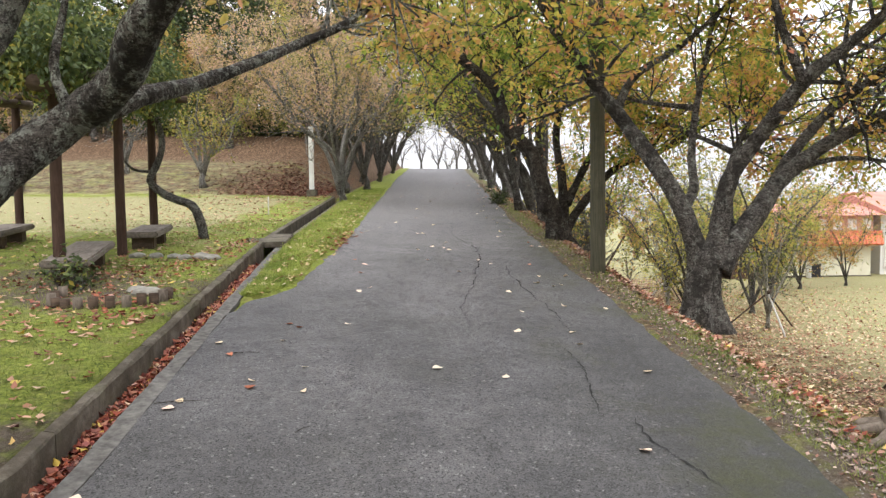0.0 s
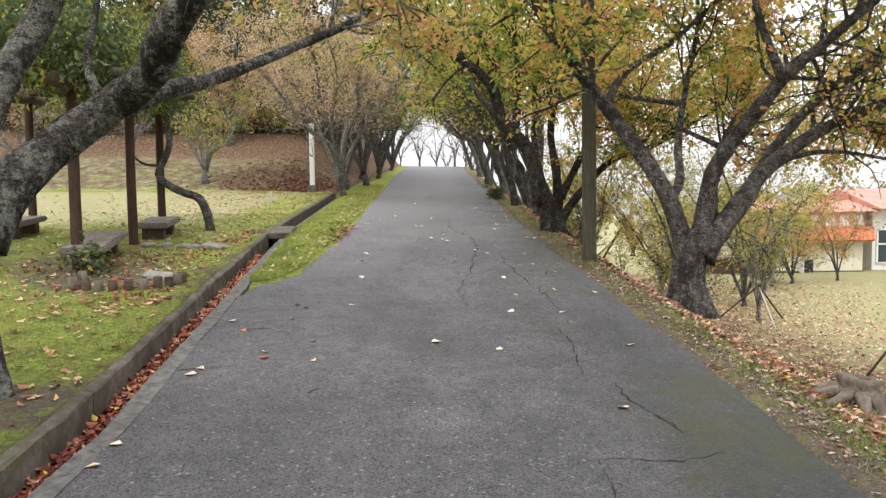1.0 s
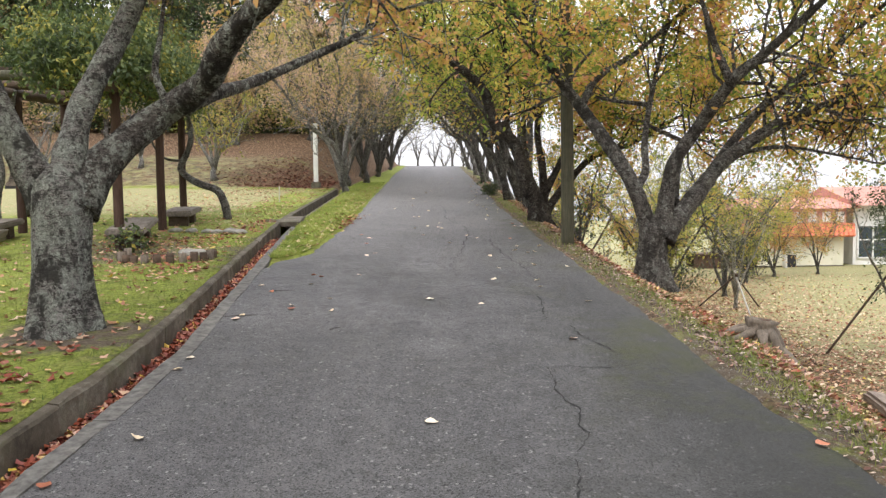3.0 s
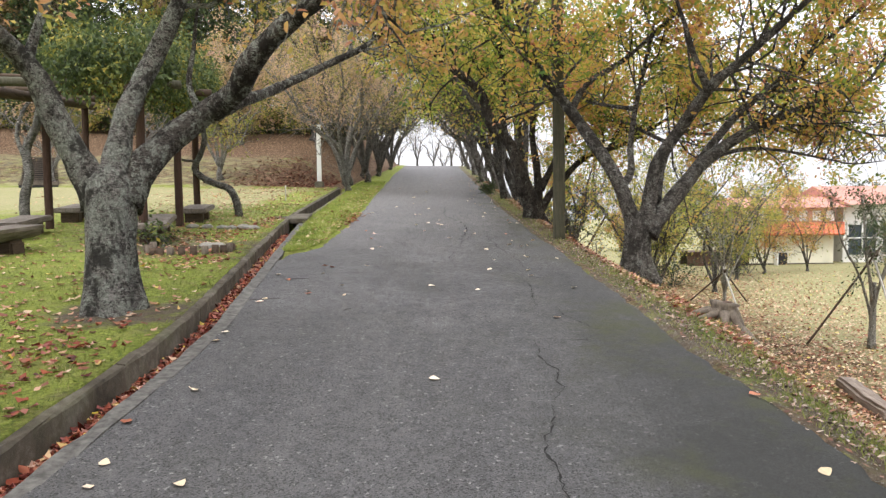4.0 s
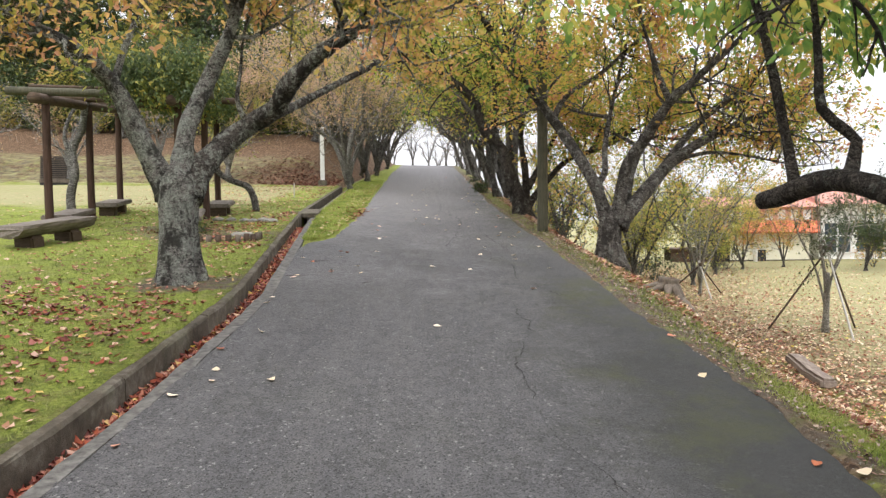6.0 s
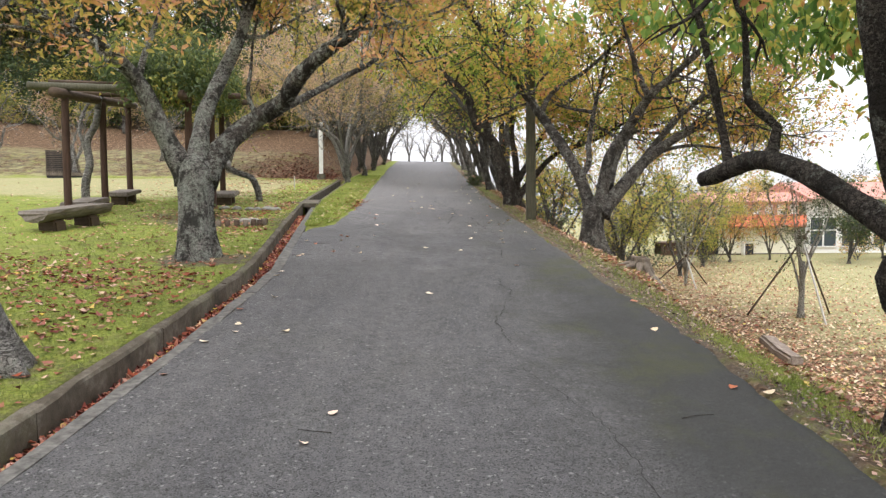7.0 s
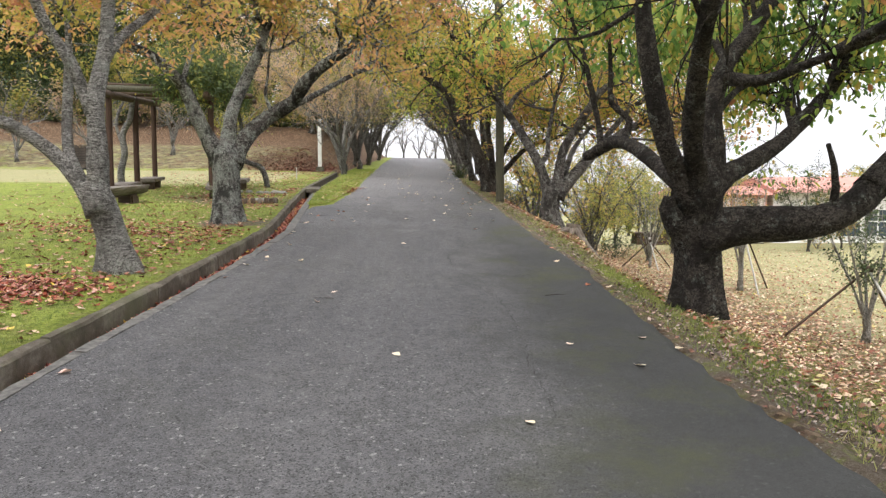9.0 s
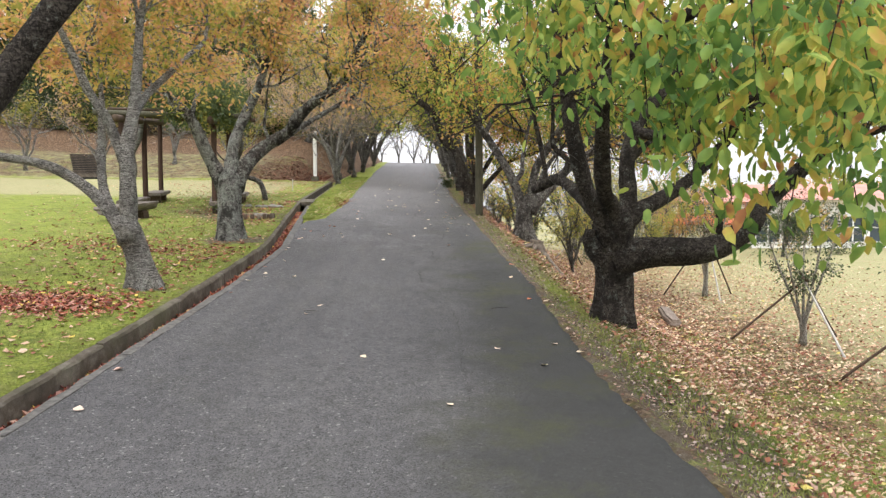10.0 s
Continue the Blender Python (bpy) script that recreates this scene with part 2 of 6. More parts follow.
BARK_PALE = make_bark("pale_sapling_bark", (0.3, 0.28, 0.24), (0.5, 0.47, 0.41), (0.4, 0.4, 0.35), 0.3, zones=0.15)
BARK_FAR = make_bark("plain_grey_bark", (0.085, 0.077, 0.068), (0.23, 0.212, 0.19), (0.36, 0.37, 0.33), 0.4, zones=0.6)
LEAF_GREEN = make_leaf("green_and_yellow_leaves", ((0.0, (0.05, 0.13, 0.022)), (0.3, (0.13, 0.26, 0.045)), (0.55, (0.3, 0.42, 0.08)), (0.78, (0.6, 0.52, 0.1)), (0.92, (0.62, 0.36, 0.1)), (1.0, (0.4, 0.16, 0.06))), 0.5)
LEAF_YELLOW = make_leaf("yellow_and_orange_leaves", ((0.0, (0.09, 0.19, 0.03)), (0.3, (0.27, 0.36, 0.06)), (0.48, (0.54, 0.48, 0.08)), (0.62, (0.7, 0.48, 0.09)), (0.78, (0.68, 0.37, 0.13)), (0.93, (0.64, 0.34, 0.21)), (1.0, (0.5, 0.18, 0.1))), 0.6)
LEAF_LIME = make_leaf("lime_and_yellow_leaves", ((0.0, (0.12, 0.22, 0.035)), (0.3, (0.31, 0.41, 0.06)), (0.6, (0.56, 0.54, 0.1)), (0.82, (0.66, 0.48, 0.11)), (1.0, (0.6, 0.32, 0.13))), 0.6)
LEAF_ORANGE = make_leaf("orange_and_olive_leaves", ((0.0, (0.18, 0.25, 0.05)), (0.25, (0.42, 0.42, 0.09)), (0.5, (0.66, 0.46, 0.13)), (0.72, (0.7, 0.39, 0.17)), (0.9, (0.68, 0.37, 0.25)), (1.0, (0.48, 0.2, 0.1))), 0.6)
LEAF_PALE = make_leaf("faded_golden_pink_leaves", ((0.0, (0.2, 0.22, 0.07)), (0.25, (0.42, 0.36, 0.14)), (0.5, (0.62, 0.45, 0.23)), (0.75, (0.68, 0.47, 0.35)), (1.0, (0.58, 0.37, 0.3))), 0.62)
LEAF_OLIVE = make_leaf("olive_and_gold_leaves", ((0.0, (0.17, 0.24, 0.05)), (0.4, (0.38, 0.4, 0.085)), (0.75, (0.62, 0.52, 0.13)), (1.0, (0.68, 0.42, 0.17))))
LEAF_DARK = make_leaf("dark_evergreen_leaves", ((0.0, (0.02, 0.045, 0.015)), (0.5, (0.045, 0.085, 0.022)), (0.9, (0.1, 0.14, 0.03)), (1.0, (0.22, 0.2, 0.04))), 0.25)
LEAF_VINE = make_leaf("vine_leaves", ((0.0, (0.025, 0.05, 0.012)), (0.45, (0.065, 0.11, 0.025)), (0.75, (0.17, 0.2, 0.035)), (1.0, (0.42, 0.34, 0.05))), 0.3)
LITTER_RED = make_leaf("red_fallen_leaves", ((0.0, (0.06, 0.018, 0.014)), (0.25, (0.17, 0.035, 0.024)), (0.45, (0.32, 0.075, 0.035)), (0.65, (0.42, 0.19, 0.12)), (0.8, (0.27, 0.08, 0.07)), (0.92, (0.58, 0.38, 0.29)), (1.0, (0.62, 0.46, 0.06))), 0.1, drift=0)
LITTER_BROWN = make_leaf("faded_brown_leaves", ((0.0, (0.1, 0.045, 0.03)), (0.3, (0.22, 0.1, 0.065)), (0.55, (0.34, 0.18, 0.13)), (0.8, (0.48, 0.33, 0.26)), (1.0, (0.55, 0.45, 0.36))), 0.1, drift=0)
LITTER_BANK = make_leaf("tan_and_pinkish_fallen_leaves", ((0.0, (0.11, 0.04, 0.026)), (0.22, (0.26, 0.1, 0.055)), (0.45, (0.4, 0.21, 0.12)), (0.66, (0.52, 0.33, 0.22)), (0.82, (0.62, 0.47, 0.34)), (0.93, (0.58, 0.3, 0.2)), (1.0, (0.62, 0.48, 0.1))), 0.1, drift=0)
LITTER_FIELD = make_leaf("cream_and_tan_leaves", ((0.0, (0.14, 0.045, 0.03)), (0.22, (0.32, 0.12, 0.07)), (0.42, (0.5, 0.3, 0.18)), (0.66, (0.64, 0.47, 0.31)), (0.88, (0.72, 0.61, 0.44)), (1.0, (0.56, 0.46, 0.1))), 0.1, drift=0)
LITTER_DARK = make_leaf("dark_reddish_brown_leaves", ((0.0, (0.06, 0.022, 0.016)), (0.4, (0.16, 0.055, 0.035)), (0.75, (0.26, 0.1, 0.065)), (1.0, (0.38, 0.22, 0.14))), 0.1, drift=0)
LITTER_CRUMB = make_leaf("greyish_leaf_crumbs", ((0.0, (0.04, 0.028, 0.022)), (0.35, (0.13, 0.085, 0.065)), (0.65, (0.28, 0.2, 0.165)), (0.9, (0.42, 0.34, 0.29)), (1.0, (0.55, 0.42, 0.34))), 0.05, drift=0)
LITTER_PALE = make_leaf("pale_fallen_leaves", ((0.0, (0.2, 0.1, 0.05)), (0.3, (0.4, 0.22, 0.1)), (0.6, (0.55, 0.4, 0.22)), (0.85, (0.65, 0.55, 0.38)), (1.0, (0.5, 0.38, 0.08))), 0.1, drift=0)
ROAD_LEAF = make_leaf("bleached_leaf", ((0.0, (0.66, 0.52, 0.34)), (0.45, (0.78, 0.68, 0.52)), (0.82, (0.72, 0.5, 0.4)), (0.93, (0.5, 0.17, 0.08)), (1.0, (0.3, 0.1, 0.05))), 0.1, True)
GRASS = make_leaf("grass_blades", ((0.0, (0.08, 0.13, 0.02)), (0.4, (0.18, 0.24, 0.04)), (0.75, (0.3, 0.33, 0.075)), (1.0, (0.38, 0.34, 0.15))), 0.35)
GRASS_BRIGHT = make_leaf("bright_verge_grass", ((0.0, (0.13, 0.19, 0.03)), (0.4, (0.27, 0.35, 0.06)), (0.8, (0.4, 0.45, 0.1)), (1.0, (0.45, 0.4, 0.18))), 0.4)
GRASS_DRY = make_leaf("dry_grass_blades", ((0.0, (0.24, 0.2, 0.08)), (0.5, (0.4, 0.34, 0.16)), (0.85, (0.5, 0.43, 0.24)), (1.0, (0.2, 0.22, 0.06))), 0.3)
POST_WOOD = make_wood("brown_log_wood", (0.035, 0.02, 0.014), (0.085, 0.052, 0.038))
BEAM_WOOD = make_wood("dark_beam_wood", (0.04, 0.028, 0.02), (0.12, 0.085, 0.06), (1.5, 1.5, 10))
BENCH_WOOD = make_wood("grey_weathered_wood", (0.09, 0.075, 0.06), (0.24, 0.21, 0.18), (9, 1.2, 9))
TIMBER = make_wood("pale_brown_timber", (0.13, 0.1, 0.08), (0.36, 0.3, 0.25), (9, 1.0, 9))
POLE_WOOD = make_wood("mossy_pole_wood", (0.045, 0.045, 0.028), (0.12, 0.112, 0.078), (16, 16, 0.8))
STUMP_WOOD = make_wood("grey_stump_wood", (0.07, 0.055, 0.042), (0.24, 0.2, 0.16), (8, 8, 2))
STAKE_WOOD = make_wood("brown_stake_wood", (0.06, 0.042, 0.03), (0.14, 0.1, 0.075))
STAKE_PALE = make_wood("bleached_stake_wood", (0.4, 0.38, 0.34), (0.62, 0.6, 0.55))
WHITE = make_plain("white_paint", (0.8, 0.8, 0.78), 0.06, 0.5)
CREAM = make_plain("cream_render", (0.72, 0.7, 0.56), 0.1, 0.85, 1.2)
ORANGE_ROOF = make_plain("orange_roof_tiles", (0.58, 0.17, 0.09), 0.25, 0.7, 2.5)
PINK_WALL = make_plain("faded_pink_cladding", (0.62, 0.36, 0.3), 0.15, 0.8, 1.5)
DARK = make_plain("dark_interior", (0.03, 0.03, 0.032), 0.3, 0.6)
BROWN = make_plain("brown_boards", (0.1, 0.062, 0.045), 0.35, 0.85, 6)
LIP = make_plain("pale_lip_concrete", (0.115, 0.11, 0.1), 0.55, 0.95, 16)
ROCK = make_plain("grey_stone", (0.24, 0.23, 0.2), 0.35, 0.9, 9)
CRACK = make_plain("crack_dirt", (0.018, 0.018, 0.017), 0.4, 0.95, 20)
GLASS = make_plain("window_glass", (0.05, 0.065, 0.075), 0.2, 0.12, 1)
SALMON = make_plain("faded_salmon_roof", (0.5, 0.24, 0.19), 0.2, 0.8, 1.5)
# distance haze is put into the hills' pale colour
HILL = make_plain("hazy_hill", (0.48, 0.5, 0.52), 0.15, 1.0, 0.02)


# ---- mesh helpers ----
def mesh_of(name, verts, faces, mat, smooth=False):
    me = bpy.data.meshes.new(name)
    me.from_pydata([tuple(v) for v in verts], [], faces)
    me.materials.append(mat)
    if smooth:
        me.polygons.foreach_set("use_smooth", [True] * len(me.polygons))
    me.update()
    return me


def tri_mesh(name, co, tris, mat):
    """A quick mesh from arrays: co (n, 3), tris (m, 3)."""
    me = bpy.data.meshes.new(name)
    me.vertices.add(len(co))
    me.vertices.foreach_set("co", np.ascontiguousarray(co, dtype=np.float32).ravel())
    me.loops.add(len(tris) * 3)
    me.loops.foreach_set("vertex_index", np.ascontiguousarray(tris, dtype=np.int32).ravel())
    me.polygons.add(len(tris))
    me.polygons.foreach_set("loop_start", np.arange(len(tris), dtype=np.int32) * 3)
    me.materials.append(mat)
    me.update(calc_edges=True)
    return me


def put(name, me, parent=None, at=None, label=""):
    ob = new(name, me)
    if parent is not None:
        ob.parent = parent
    if at is not None:
        ob.matrix_basis = at if isinstance(at, Matrix) else Matrix.Translation(at)
    if label:
        ob["label"] = label
    return ob


def part(name, bm, mat, parent=None, label="", at=None, smooth=False):
    me = bpy.data.meshes.new(name)
    bm.to_mesh(me)
    bm.free()
    me.materials.append(mat)
    if smooth:
        me.polygons.foreach_set("use_smooth", [True] * len(me.polygons))
    return put(name, me, parent, at, label)


def box(sx, sy, sz, bevel=0.01, at=(0, 0, 0)):
    bm = bmesh.new()
    bmesh.ops.create_cube(bm, size=1)
    bmesh.ops.scale(bm, vec=(sx, sy, sz), verts=bm.verts)
    if bevel:
        bmesh.ops.bevel(bm, geom=bm.edges[:], offset=bevel, segments=2, affect="EDGES", clamp_overlap=True)
    bmesh.ops.translate(bm, vec=at, verts=bm.verts)
    return bm


def resample(points, radii, step):
    """A smooth line through the points, with the radii carried along."""
    p = np.array(points, float)
    r = np.array(radii, float)
    if len(r) != len(p):
        r = np.interp(np.linspace(0, 1, len(p)), np.linspace(0, 1, len(r)), r)
    ext = np.vstack([2 * p[0] - p[1], p, 2 * p[-1] - p[-2]])
    out, rad = [], []
    for i in range(len(p) - 1):
        a, b, c, d = ext[i : i + 4]
        n = max(1, int(np.linalg.norm(c - b) / step))
        for s in np.arange(n) / n:
            out.append(0.5 * (2 * b + (c - a) * s + (2 * a - 5 * b + 4 * c - d) * s * s + (3 * b - a - 3 * c + d) * s**3))
            rad.append(r[i] * (1 - s) + r[i + 1] * s)
    out.append(p[-1])
    rad.append(r[-1])
    return np.array(out), np.array(rad)


def tube(line, rad, sides, rough=0.0, seed=0, flare=0.0):
    """Verts and faces of a closed tube along a line."""
    n = len(line)
    tan = np.gradient(line, axis=0) if n > 2 else np.repeat([line[-1] - line[0]], n, 0)
    tan /= np.linalg.norm(tan, axis=1)[:, None] + 1e-9
    up = np.array([0.0, 1.0, 0.1]) if abs(tan[0][1]) < 0.8 else np.array([1.0, 0.0, 0.1])
    verts = []
    ang = np.linspace(0, 2 * math.pi, sides, endpoint=False)
    ca, sa = np.cos(ang), np.sin(ang)
    gen = np.random.default_rng(seed)
    lobes = gen.uniform(-1, 1, sides)
    lobes = 0.5 * lobes + 0.25 * (np.roll(lobes, 1) + np.roll(lobes, -1))
    for i in range(n):
        t = tan[i]
        u = up - t * (up @ t)
        u /= np.linalg.norm(u) + 1e-9
        up = u
        v = np.cross(t, u)
        r = rad[i] * (1 + rough * (0.7 * lobes + 0.6 * gen.uniform(-1, 1, sides)))
        if flare:
            low = max(0.0, 1 - i * 1.0 / max(1, n * 0.4))
            r = r * (1 + flare * low * low * (1 + 0.9 * lobes))
        verts.append(line[i] + (ca * r)[:, None] * u + (sa * r)[:, None] * v)
    verts = np.vstack(verts)
    faces = []
    for i in range(n - 1):
        a, b = i * sides, (i + 1) * sides
        for j in range(sides):
            k = (j + 1) % sides
            faces.append((a + j, a + k, b + k, b + j))
    faces.append(tuple(range(sides - 1, -1, -1)))
    faces.append(tuple((n - 1) * sides + j for j in range(sides)))
    return verts, faces


def log_mesh(name, points, radii, mat, sides=14, step=0.1, rough=0.04, seed=0, flare=0.0):
    line, rad = resample(points, radii, step)
    v, f = tube(line, rad, sides, rough, seed, flare)
    return mesh_of(name, v, f, mat, True)


def leaf_cloud(centres, size, gen, droop=0.5, flat=False, curl=0.25, fine=False, tilt=0.2):
    """Folded leaf blades at the given places: arrays of verts and triangles."""
    n = len(centres)
    if flat:
        a = gen.uniform(0, 2 * math.pi, n)
        d = np.stack([np.cos(a), np.sin(a), gen.normal(0, 0.14, n)], 1)
        up = np.stack([gen.normal(0, tilt, n), gen.normal(0, tilt, n), np.ones(n)], 1)
    else:
        d = gen.normal(0, 1, (n, 3))
        d[:, 2] = d[:, 2] * 0.5 - droop
        up = gen.normal(0, 0.6, (n, 3)) + np.array([0, 0, 0.7])
    d /= np.linalg.norm(d, axis=1)[:, None]
    s = np.cross(d, up)
    s /= np.linalg.norm(s, axis=1)[:, None] + 1e-9
    u = np.cross(s, d)
    L = (size * gen.uniform(0.7, 1.25, n))[:, None]
    W = L * gen.uniform(0.42, 0.6, n)[:, None] * (0.62 if flat else 0.5)
    bend = L * gen.uniform(0.2, 1.0, n)[:, None] * curl
    base, tip = centres, centres + d * L - u * bend * (0 if flat else 1) + (u * bend if flat else 0)
    mid = centres + d * L * 0.45
    left, right = mid + s * W + u * W * 0.45, mid - s * W + u * W * 0.45
    if fine:
        low, high = centres + d * L * 0.22, centres + d * L * 0.68 - u * bend * 0.4
        rim = [base, low + s * W * 0.8 + u * W * 0.3, high + s * W * 0.85 + u * W * 0.3, tip, high - s * W * 0.85 + u * W * 0.3, low - s * W * 0.8 + u * W * 0.3]
        co = np.stack(rim, 1).reshape(-1, 3)
        o = np.arange(n)[:, None] * 6
        return co, np.concatenate([o + [0, 2, 1], o + [0, 3, 2], o + [0, 4, 3], o + [0, 5, 4]])
    co = np.stack([base, left, tip, right], 1).reshape(-1, 3)
    o = np.arange(n)[:, None] * 4
    tris = np.concatenate([o + [0, 2, 1], o + [0, 3, 2]])
    return co, tris


# ---- the lie of the land ----
def sstep(a, b, x):
    t = np.clip((np.asarray(x, float) - a) / (b - a), 0, 1)
    return t * t * (3 - 2 * t)


def road_z(y):
    """Height of the lane's middle: an even climb to a crest."""
    y = np.asarray(y, float)
    over = np.clip(y - 60, 0, None)
    bend = np.clip(over, 0, 14)
    z = 0.0787 * np.clip(y, -45, None) - 0.096
    return z - 0.5 * 0.1 / 14 * bend**2 - 0.1 * np.clip(over - 14, 0, None) + 0.0213 * np.clip(y - 110, 0, None)


def plane_z(x, y):
    return road_z(y) - 0.017 * np.clip(x, -14, 4)


def lip_x(y):
    """The drain's edge towards the asphalt: straight beside the lane, then bending away from it."""
    return np.interp(y, [-60, -5, -3, 0, 2.6, 3.6, 4.7, 7.5, 13, 24, 27], [-2.03, -2.0, -1.93, -1.81, -1.79, -1.81, -1.93, -2.22, -2.78, -3.24, -3.35])


def gutter_w(y):
    return np.interp(y, [-3, 0, 2.5, 4, 8], [0.2, 0.25, 0.28, 0.3, 0.32])


def kerb_x(y):
    """The kerb's face above the gutter."""
    return lip_x(y) - gutter_w(y)


def road_left(y):
    verge = np.interp(y, [7.4, 7.9, 8.8, 14, 20, 42, 62, 110], [-2.22, -2.2, -1.86, -1.84, -2.05, -2.7, -3.0, -3.0])
    return np.where(np.asarray(y) < 7.4, lip_x(y) - 0.008, verge)


def road_right(y):
    return np.interp(y, [-60, -6, -3, 0, 4, 9, 17, 35, 110], [2.45, 2.3, 2.12, 2.13, 2.0, 1.85, 1.62, 1.66, 1.75])


DRAIN_END = 24.0


def lawn_z(x, y):
    bank = (0.95 * sstep(23.6, 29.5, y) + 0.15 * sstep(29.5, 31, y) + 1.0 * sstep(31, 35.5, y)) * sstep(-3.7, -6.4, x)
    hold = np.clip(y - 38, 0, None) * 0.05 * sstep(-6, -12, x)
    bank = bank + 1.7 * sstep(35.8, 43, y) * sstep(-4.6, -8, x)
    return plane_z(x, y) + 0.1 + bank - hold + 1.2 * sstep(-16, -34, x) * sstep(6, 26, y)


def field_z(x, y):
    far = -0.05 * np.clip(y - 44, 0, 200) - 0.06 * np.clip(x - 40, 0, 200)
    return -2.05 + 0.008 * np.clip(np.asarray(y, float) - 8, -6, 30) - 0.02 * np.clip(-4 - np.asarray(y, float), 0, 30) + far


def right_z(x, y):
    top = plane_z(x, y) - 0.015 - 0.12 * sstep(2.0, 3.1, x)
    drop = np.clip(plane_z(2.5, y) - field_z(6, y), 0.5, 9)
    start = np.interp(y, [-10, -4, -1.5, 1, 2.5, 4.5, 6, 8, 14, 40], [3.0, 2.9, 2.75, 2.4, 2.45, 2.7, 2.5, 2.3, 2.2, 2.2])
    t = np.clip((x - start) / (1.6 + drop * 0.95), 0, 1)
    f = (1 - (1 - t) ** 1.25) * sstep(-0.02, 0.1, t)
    return top * (1 - f) + field_z(x, y) * f


def ground_z(x, y):
    x, y = np.asarray(x, float), np.asarray(y, float)
    soft = 0.012 * np.sin(3.1 * x + 1.7 * y) * np.sin(2.3 * y - 1.1 * x) + 0.02 * np.sin(0.9 * x + 0.4) * np.sin(0.7 * y)
    z = np.where(x < 0, lawn_z(x, y), right_z(x, y))
    return z + soft * np.clip((np.abs(x) - 2.2) / 0.8, 0, 1)


def gz(x, y):
    return float(ground_z(x, y))


# ---- ground, lane and drain ----
def build_ground():
    ys = np.concatenate([np.arange(-60, -14, 4), np.arange(-14, 26, 0.25), np.arange(26, 70, 1), [70, 74, 80, 88, 98, 110, 140, 200, 300, 450, 700, 1100]])
    left = np.concatenate([np.arange(0, 3, 0.25), np.arange(3, 13, 0.5), [14, 15.5, 17, 20, 24, 30, 38, 50, 70, 110, 180, 320, 700]])[::-1]
    right = np.concatenate([np.arange(0.12, 6, 0.22), np.arange(6, 12, 0.5), [13, 14.5, 16, 18, 21, 25, 30, 38, 50, 70, 110, 180, 320, 700]])
    verts, cover = [], []
    for y in ys:
        k, rl, rr = float(kerb_x(y)), float(road_left(y)), float(road_right(y))
        inner = float(lip_x(y)) - 0.02
        rl = max(rl, inner + 0.02)
        dip = 0.42 if y <= DRAIN_END else 0.0
        xs = list(k - 0.08 - left) + [k - 0.06, inner - 0.02, inner]
        zs = list(ground_z(k - 0.08 - left, np.full(len(left), y))) + [gz(k, y) - 0.1 - dip, gz(inner, y) - 0.1 - dip, float(plane_z(inner, y)) - (0.05 if y <= DRAIN_END else -0.03)]
        for s in (0.33, 0.66, 1.0):
            x = inner + (rl - inner) * s
            xs.append(x)
            zs.append(float(plane_z(x, y)) + (0.035 if s < 1 and rl - inner > 0.2 else -0.004 if rl - inner > 0.2 else -0.05))
        for x, d in ((rl + 0.12, -0.06), (0.0, -0.06), (rr - 0.12, -0.06), (rr, -0.006)):
            xs.append(x)
            zs.append(float(plane_z(x, y)) + d)
        xs += list(rr + right)
        zs += list(ground_z(rr + right, np.full(len(right), y)))
        for x, z in zip(xs, zs):
            verts.append((x, y, z))
            straw = litter = soil = 0.0
            if x < k:
                straw = 0.75 * float(sstep(12.5, 16, y) * (1 - sstep(21.5, 23.5, y)) * sstep(-4.2, -5.5, x)) + 0.15 + 0.2 * float(sstep(9, 14, y))
                soil = 1.0 * math.exp(-((x + 2.8) ** 2 + (y - 3.7) ** 2) / 0.36) + 0.6 * math.exp(-((x + 2.75) ** 2 + (y + 0.8) ** 2) / 0.25)
                soil += 0.62 * math.exp(-((x + 3.7) ** 2 + (y - 7.7) ** 2) / 1.3) + 0.55 * math.exp(-((x + 5.0) ** 2 + (y - 9.3) ** 2) / 3.0)
                soil += 0.3 * float(1 - sstep(0.0, 0.3, k - 0.08 - x))
                bank = float(sstep(23.4, 24.6, y))
                soil += bank * 0.5
                litter = bank * (0.46 + 0.3 * float(sstep(-9, -5, x)) * float(1 - sstep(27, 30, y)) + 0.4 * float(sstep(29.5, 31, y)))
                straw = straw * (1 - bank) + 0.6 * bank
            elif x < 0:
                straw, litter = 0.05, 0.2 * float(1 - sstep(0, 0.3, rl - x)) if y > 7.5 else 0.0
            else:
                d = x - rr
                soil = 0.6 * float(1 - sstep(0.6, 1.5, d)) * (1 - 0.3 * float(sstep(0.2, 0.4, d) * (1 - sstep(0.8, 1.0, d)) * sstep(-3, 0, y))) + 0.1
                litter = 0.3 * float(1 - sstep(0.2, 0.6, d)) + (0.5 - 0.25 * float(1 - sstep(-4, 3, y))) * float(sstep(0.6, 1.5, d)) * float(1 - sstep(5.0, 11, d)) + 0.08
                litter += 0.25 * float(sstep(0.5, 1.2, d) * (1 - sstep(2.5, 4, d)) * sstep(5, 7, y))
                straw = 0.15 + 0.85 * float(sstep(3.0, 8.0, d))
            cover.append((straw, litter, soil, 1.0))
    n = len(verts) // len(ys)
    faces = [(i * n + j, i * n + j + 1, (i + 1) * n + j + 1, (i + 1) * n + j) for i in range(len(ys) - 1) for j in range(n - 1)]
    me = mesh_of("ground", verts, faces, GROUND, True)
    at = me.color_attributes.new("cover", "FLOAT_COLOR", "POINT")
    at.data.foreach_set("color", np.array(cover, dtype=np.float32).ravel())
